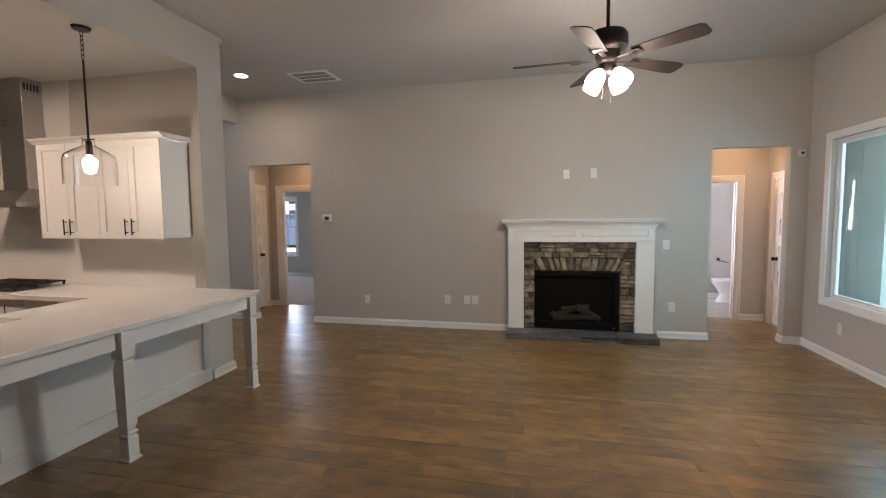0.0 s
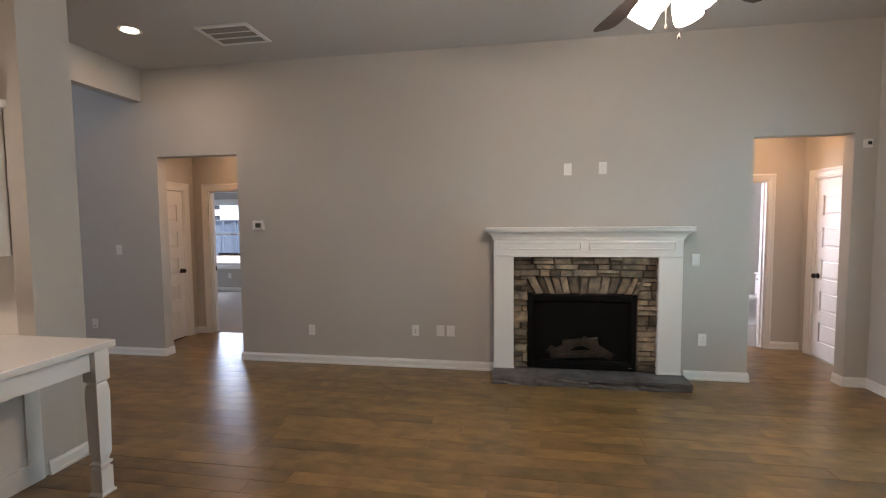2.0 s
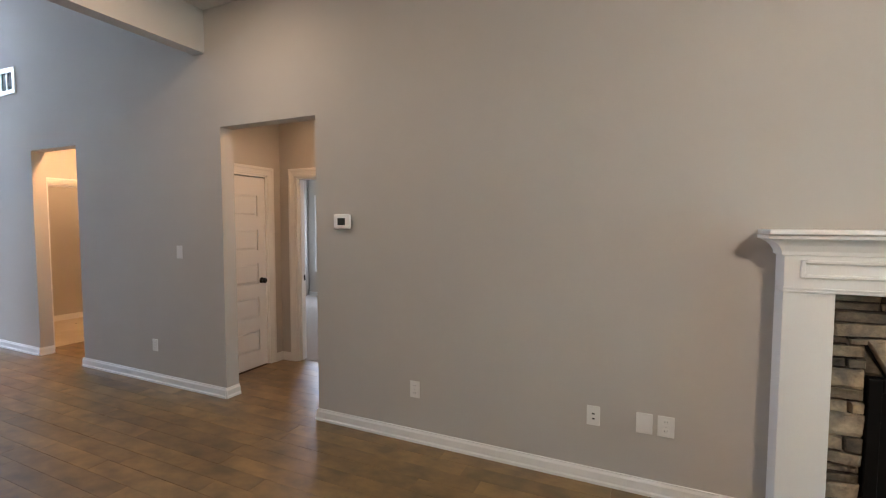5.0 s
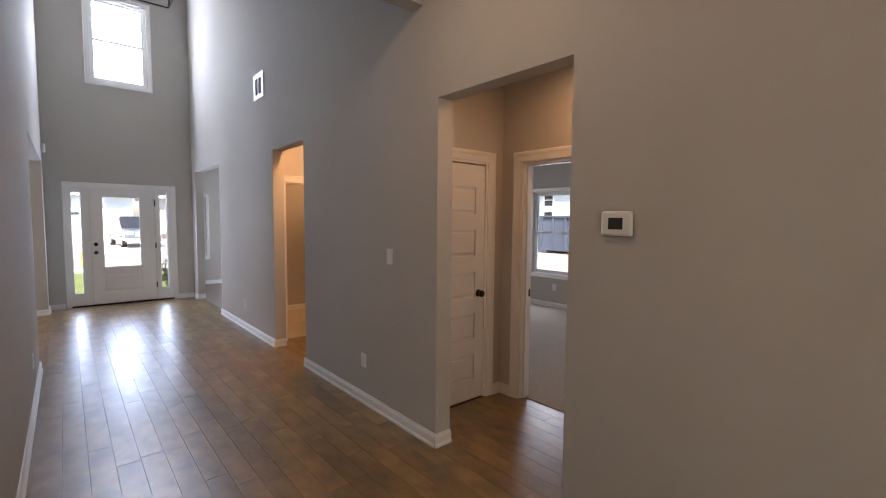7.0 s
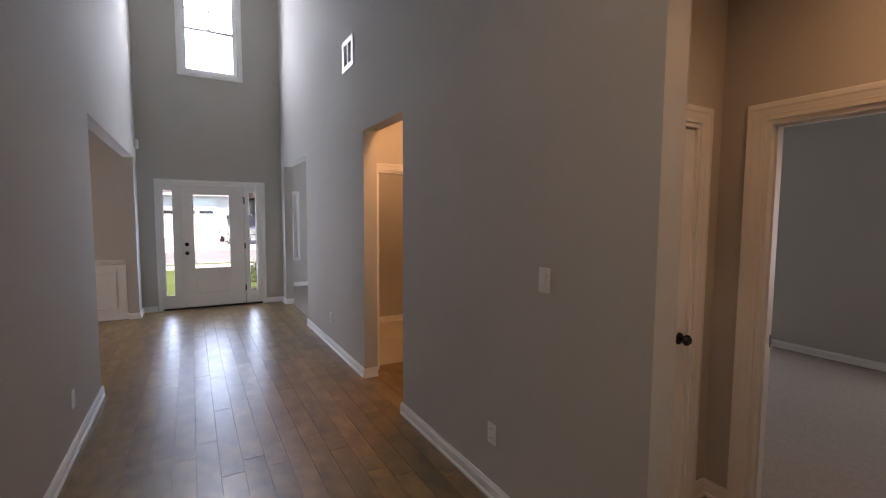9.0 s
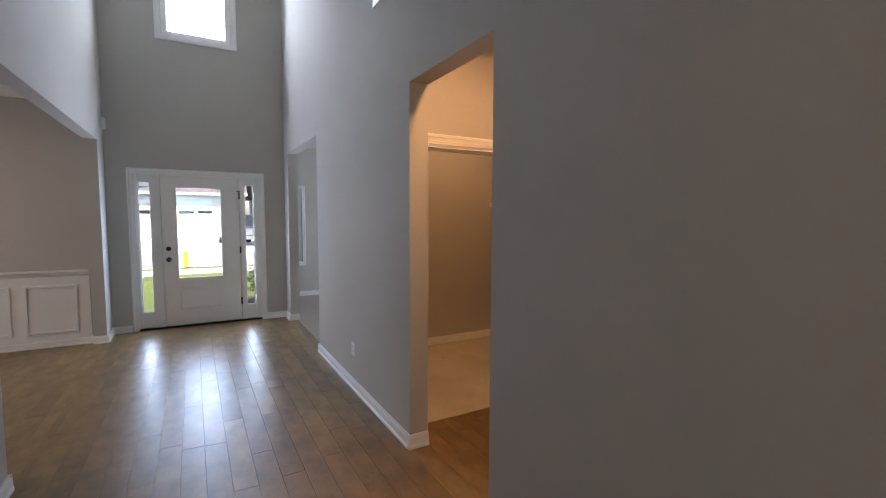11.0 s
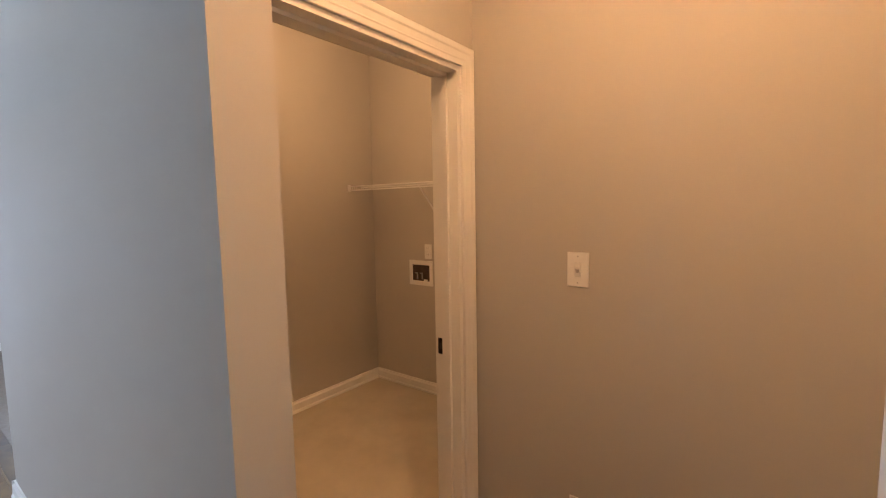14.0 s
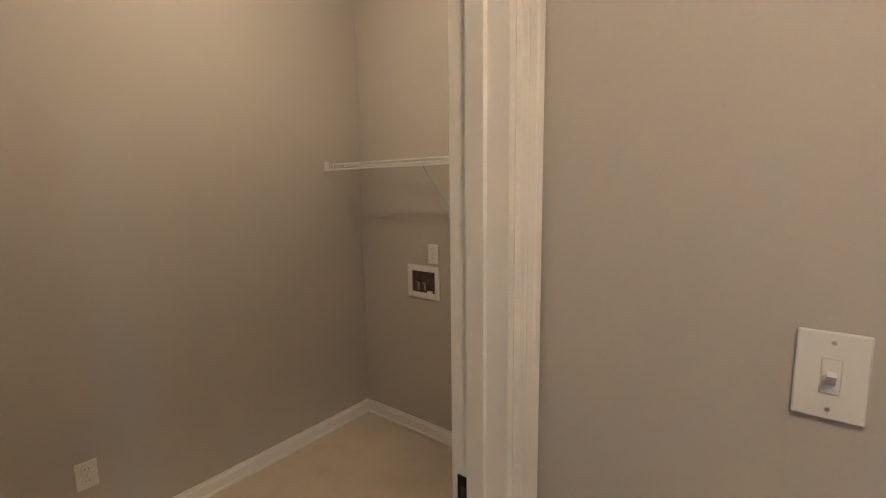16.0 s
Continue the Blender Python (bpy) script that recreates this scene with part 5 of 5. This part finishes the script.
setting("kerb_far", box(-28.2, -28.0, -120, 120, G - 0.1, G + 0.0), M_CONC, "concrete kerb at the street edge", "kerb")
setting("driveway", box(-43.0, -28.2, 0.6, 12.5, G - 0.02, G + 0.0), M_CONC, "wide sunlit concrete driveway", "driveway")
bed = setting("mulch_bed", box(-15.0, -13.2, 5.45, 9.5, G - 0.02, G + 0.03), M_MULCH, "brown mulch bed beside the porch", "garden bed")
setting("mulch_bed_porch", box(-15.0, -13.2, 0.0, 2.65, G - 0.02, G + 0.03), M_MULCH, "brown mulch bed beside the porch", "garden bed")


def shrub(x, y, h, r, seed):
    s = thing("shrub", "small leafy green shrub in the mulch bed", "shrub", "shrubs by the porch")
    rn = random.Random(seed)
    bm = bm_new()
    for k in range(5):
        a = rn.uniform(0, 6.28)
        add_cyl(bm, (x, y, G), (x + r * 0.5 * math.cos(a), y + r * 0.5 * math.sin(a), G + h * 0.7), 0.012, 0.004, 6)
    part("stems", bm, M_BARK, s)
    vs, fs = [], []
    for k in range(700):
        u = Vector((rn.gauss(0, 1), rn.gauss(0, 1), rn.gauss(0, 1))).normalized() * rn.uniform(0.35, 1.0)
        c = Vector((x + u.x * r, y + u.y * r, G + h * 0.55 + u.z * h * 0.45))
        d = Vector((rn.gauss(0, 1), rn.gauss(0, 1), rn.gauss(0, 1))).normalized()
        e = d.cross(Vector((0.3, 0.2, 1))).normalized()
        L, w = rn.uniform(0.03, 0.055), rn.uniform(0.012, 0.02)
        n = len(vs)
        vs += [c - d * L, c + e * w, c + d * L, c - e * w]
        fs.append((n, n + 1, n + 2, n + 3))
    me = bpy.data.meshes.new("foliage")
    me.from_pydata(vs, [], fs)
    me.materials.append(M_LEAF)
    ob = new("foliage", me)
    ob.parent = s


shrub(-14.2, 6.35, 0.85, 0.36, 1)
shrub(-14.3, 7.5, 0.7, 0.4, 2)
shrub(-14.3, 2.0, 0.6, 0.35, 3)


def marker():
    m = thing("yellow_marker", "yellow utility marker post at the kerb", "utility marker")
    x, y = -21.9, 4.9
    part("post", box(x - 0.05, x + 0.05, y - 0.07, y + 0.07, G, G + 0.48, 0.02), M_YELLOW, m)
    part("cap", box(x - 0.06, x + 0.06, y - 0.08, y + 0.08, G + 0.48, G + 0.53, 0.015), M_YELLOW, m)


marker()


def siding(bm, axis, face, side, s0, s1, z0, z1, pitch=0.18):
    """Lapped boards on a wall face."""
    z = z0
    while z < z1 - 0.01:
        t = min(z + pitch, z1)
        if axis == "y":
            pts = [(face, z), (face + side * 0.03, z), (face + side * 0.005, t), (face, t)]
            add = prism(pts, "y", s0, s1)
        else:
            pts = [(face, z), (face + side * 0.03, z), (face + side * 0.005, t), (face, t)]
            add = prism(pts, "x", s0, s1)
        me = bpy.data.meshes.new("tmp")
        add.to_mesh(me)
        add.free()
        bm.from_mesh(me)
        bpy.data.meshes.remove(me)
        z = t
    return bm


def house(name, label, x, y0, y1, garage, depth, eave, ridge, material, gable=True):
    """A house whose front stands at x and looks to +x."""
    h = thing(name, label, "house", "houses across the street")
    part("wall", siding(box(x - depth, x, y0, y1, G, eave), "y", x, 1, y0, y1, G + 0.4, eave), material, h)
    part("foundation", box(x - 0.02, x + 0.05, y0, y1, G - 0.02, G + 0.4), M_STONE, h)
    ym = (y0 + y1) / 2
    part("roof", prism([(x + 0.6, eave - 0.1), (x + 0.6, eave + 0.1), (x - depth / 2, ridge), (x - depth - 0.6, eave + 0.1), (x - depth - 0.6, eave - 0.1)], "y", y0 - 0.5, y1 + 0.5), M_SHING, h)
    part("fascia", box(x + 0.60, x + 0.66, y0 - 0.5, y1 + 0.5, eave - 0.10, eave + 0.08), M_TRIM, h)
    for g0, g1 in garage:
        gd = part("garage_door", box(x + 0.02, x + 0.07, g0, g1, G, 2.0), M_TRIM, h, "white panelled garage door")
        n = 4
        for k in range(n):
            a = g0 + (g1 - g0) * k / n + 0.12
            b = g0 + (g1 - g0) * (k + 1) / n - 0.12
            part("door_window", box(x + 0.065, x + 0.08, a, b, 1.60, 1.86), M_CARGL, gd)
            for r in range(3):
                part("door_panel", box(x + 0.068, x + 0.085, a, b, G + 0.08 + r * 0.57, G + 0.55 + r * 0.57, 0.004), M_TRIM, gd)
        bm = box(x + 0.02, x + 0.09, g0 - 0.16, g0, G, 2.16)
        add_box(bm, x + 0.02, x + 0.09, g1, g1 + 0.16, G, 2.16)
        add_box(bm, x + 0.02, x + 0.09, g0, g1, 2.0, 2.16)
        part("garage_trim", bm, M_TRIM, h)
    return h


def house_window(h, x, y0, y1, z0, z1):
    bm = bm_new()
    for a, b, c, d in ((y0 - 0.1, y0, z0 - 0.1, z1 + 0.1), (y1, y1 + 0.1, z0 - 0.1, z1 + 0.1), (y0, y1, z0 - 0.1, z0), (y0, y1, z1, z1 + 0.1), (y0, y1, (z0 + z1) / 2 - 0.03, (z0 + z1) / 2 + 0.03)):
        add_box(bm, x + 0.02, x + 0.08, a, b, c, d)
    w = part("window", bm, M_TRIM, h)
    part("pane", box(x + 0.02, x + 0.05, y0, y1, z0, z1), M_CARGL, w)


h1 = house("house", "pale blue sided house with a white double garage", -43, -6.0, 8.4, [(1.7, 6.6)], 10, 3.1, 6.6, M_SIDING)
for yy in (-4.6, -2.6):
    house_window(h1, -43, yy, yy + 1.0, 0.7, 2.3)
# gable dormer over the garage
gab = part("gable", prism([(1.0, 3.1), (7.4, 3.1), (4.2, 5.6)], "x", -46, -42.95), M_SIDING, h1)
part("gable_roof", prism([(0.4, 2.9), (4.2, 5.85), (8.0, 2.9), (8.0, 3.1), (4.2, 6.05), (0.4, 3.1)], "x", -46.5, -42.4), M_SHING, h1)
house_window(h1, -42.97, 3.8, 4.6, 3.5, 4.4)
lampb = part("wall_lantern", box(-42.98, -42.8, 1.15, 1.35, 1.7, 2.0, 0.03), M_BLACK, h1, "black wall lantern")
h2 = house("house", "pale grey sided house with white trim", -44, 10.2, 24.0, [(10.9, 13.4)], 10, 3.1, 6.4, M_SIDING2)
house_window(h2, -44, 15.0, 16.1, 0.7, 2.3)
house_window(h2, -44, 18.0, 19.1, 0.7, 2.3)
h3 = house("house", "pale grey sided house with white trim", -44, -24.0, -9.0, [(-15, -10.2)], 10, 3.1, 6.6, M_SIDING2)
house_window(h3, -44, -21.0, -19.9, 0.7, 2.3)


def pickup(x, y, turn):
    c = thing("suv", "dark parked sport utility vehicle on the driveway", "car")
    body = prism([(-2.3, 0.35), (2.35, 0.35), (2.4, 0.7), (2.3, 1.0), (1.15, 1.08), (-2.3, 1.08), (-2.38, 0.7)], "y", -0.92, 0.92)
    bmesh.ops.bevel(body, geom=body.edges[:], offset=0.06, segments=2, affect="EDGES")
    part("body", body, M_CAR, c)
    cab = prism([(-2.2, 1.06), (1.05, 1.06), (0.35, 1.72), (-1.9, 1.76)], "y", -0.80, 0.80)
    bmesh.ops.bevel(cab, geom=cab.edges[:], offset=0.06, segments=2, affect="EDGES")
    part("cabin", cab, M_CARGL, c)
    part("roof", box(-1.85, 0.32, -0.74, 0.74, 1.73, 1.79, 0.02), M_CAR, c)
    part("windscreen", prism([(1.10, 1.08), (0.42, 1.70), (0.40, 1.69), (1.08, 1.07)], "y", -0.68, 0.68), M_CARGL, c)
    for sx in (-1.45, 1.45):
        for sy in (-0.92, 0.70):
            w = part("wheel", cyl((sx, sy, 0.37), (sx, sy + 0.22, 0.37), 0.37, seg=28), M_RUBBER, c, "black tyre")
            part("rim", cyl((sx, sy - 0.005, 0.37), (sx, sy + 0.225, 0.37), 0.22, seg=20), M_STEEL, w)
    part("grille", box(2.34, 2.42, -0.45, 0.45, 0.62, 0.92, 0.01), M_STEEL, c)
    for sy in (-0.85, 0.52):
        part("headlight", box(2.28, 2.40, sy, sy + 0.33, 0.75, 0.93, 0.02), M_PORC, c)
    part("bumper", box(2.30, 2.46, -0.90, 0.90, 0.38, 0.58, 0.03), M_STEEL, c)
    c.matrix_world = pose(x, y, G, 0, 0, turn)


pickup(-34.5, 7.6, 6)

# the side lot seen from the bedroom: a dark blue bin, sand, a pale house
lot = setting("bare_soil", box(-34, 8, 17, 34, G - 0.02, G + 0.005), M_SOIL, "pale bare soil of a building lot", "ground")
dump = thing("dumpster", "dark blue steel roll-off bin on the lot", "dumpster")
part("tub", box(-15.5, -9.0, 24.0, 26.2, G + 0.15, G + 1.9, 0.03), M_NAVY, dump)
for k in range(9):
    part("rib", box(-15.3 + k * 0.75, -15.18 + k * 0.75, 23.92, 24.0, G + 0.2, G + 1.9), M_NAVY, dump)
part("top_rail", box(-15.55, -8.95, 23.9, 26.3, G + 1.9, G + 2.0, 0.02), M_NAVY, dump)
for a in (-15.2, -9.6):
    part("skid", box(a, a + 0.3, 24.0, 26.2, G - 0.02, G + 0.15), M_NAVY, dump)
dump.matrix_world = pose(-1.6, 0, 0)
h4 = house("house", "pale blue gabled house beyond the lot", 0, -7.0, 8.0, [], 9, 4.8, 8.0, M_SIDING)
for yy in (-5.5, -3.2, 1.5, 4.8):
    house_window(h4, 0, yy, yy + 1.1, 0.8, 2.4)
    house_window(h4, 0, yy, yy + 1.1, 3.0, 4.3)
part("gable", prism([(-3.2, 4.6), (3.2, 4.6), (0.0, 7.6)], "x", -4.0, 0.05), M_TRIM, h4, "white gabled front")
part("gable_roof", prism([(-3.8, 4.4), (0.0, 7.85), (3.8, 4.4), (3.8, 4.6), (0.0, 8.05), (-3.8, 4.6)], "x", -4.5, 0.5), M_SHING, h4)
house_window(h4, 0.05, -0.5, 0.5, 5.0, 6.2)
h4.matrix_world = pose(-28.5, 44, 0, 0, 0, -90)
# glowing panel in place of daylight beyond the living room window, with its porch
M_BACK_GLOW = glow("pale_daylight", (0.40, 0.75, 0.83), 1.5)
setting("backdrop", box(6.6, 6.7, -2.0, 22.0, G, 3.42), M_BACK_GLOW, "plain glowing pale blue panel in place of daylight beyond the large window", "backdrop")
setting("porch_roof", box(3.17, 6.9, -2.2, 22.0, 3.42, 3.52), M_TRIM, "white covered porch ceiling", "porch")
setting("porch_floor", box(3.17, 6.6, -2.0, 10.0, G - 0.02, -0.05), M_CONC, "pale concrete back porch floor", "pavement")

# ---------------------------------------------------------------- wood planks, the nearest as single pieces
floor = setting("floor", box(-11.75, 3.05, -4.0, 7.60, -0.012, -0.004), M_GAP, "brown hand-scraped hickory plank floor", "floor")
PW, PO = 0.130, 0.098
prng = random.Random(21)
zones = [(-11.75, 3.05, 4.21, W0), (-3.10, 3.05, -4.0, 4.21), (-11.40, -8.06, -0.4, 4.21), (-8.1, -3.74, -4.0, 3.4), (O1[0], O1[1], W0, W1), (-4.72, -3.18, W1, 7.50), (O2[0], O2[1], W0, W1),
         (-7.63, -6.05, W1, 7.42), (OR[0], OR[1], W0, W1), (1.95, 3.18, W1, 7.66), (O3[0], O3[1], W0, 6.44)]
plank_cells = []
for zx0, zx1, zy0, zy1 in zones:
    r0, r1 = math.floor((zy0 - PO) / PW), math.ceil((zy1 - PO) / PW)
    for r in range(r0, r1):
        ya, yb = max(r * PW + PO, zy0), min((r + 1) * PW + PO, zy1)
        if yb - ya < 0.004:
            continue
        rr = random.Random(r * 7 + 3)
        x = -14.0 - rr.uniform(0, 1.2)
        while x < zx1:
            L = rr.uniform(0.55, 1.5)
            xa, xb = max(x, zx0), min(x + L, zx1)
            if xb - xa > 0.01:
                plank_cells.append((xa, xb, ya, yb))
            x += L


def plank_geo(w, d):
    """A plank of size w by d, its top edges eased, centred."""
    g, e = 0.0003, 0.0008
    vs, fs = [], []
    for z, k in ((-0.0045, g), (-0.002, g), (0.0, g + e)):
        vs += [(-w / 2 + k, -d / 2 + k, z), (w / 2 - k, -d / 2 + k, z), (w / 2 - k, d / 2 - k, z), (-w / 2 + k, d / 2 - k, z)]
    for b in (0, 4):
        for i in range(4):
            fs.append((b + i, b + (i + 1) % 4, b + 4 + (i + 1) % 4, b + 4 + i))
    fs.append((8, 9, 10, 11))
    return vs, fs


near, rest_v, rest_f = 0, [], []
for xa, xb, ya, yb in plank_cells:
    cx, cy = (xa + xb) / 2, (ya + yb) / 2
    vs, fs = plank_geo(xb - xa, yb - ya)
    dz = prng.uniform(-0.0006, 0.0006)
    if near < 300 and ((-10.5 < cx < -1.0 and 4.2 < cy < 6.35) or (-2.6 < cx < 2.4 and 2.6 < cy < 4.21)):
        me = bpy.data.meshes.new("plank")
        me.from_pydata(vs, [], fs)
        me.materials.append(M_WOOD)
        ob = new("plank", me)
        ob.location = (cx, cy, dz)
        ob.parent = floor
        near += 1
    else:
        n = len(rest_v)
        rest_v += [(v[0] + cx, v[1] + cy, v[2] + dz) for v in vs]
        rest_f += [tuple(i + n for i in f) for f in fs]
me = bpy.data.meshes.new("planks")
me.from_pydata(rest_v, [], rest_f)
me.materials.append(M_WOOD)
ob = new("planks", me)
ob.parent = floor
tagged(ob, "brown hickory planks of the outer floor", "", "", "stuff")
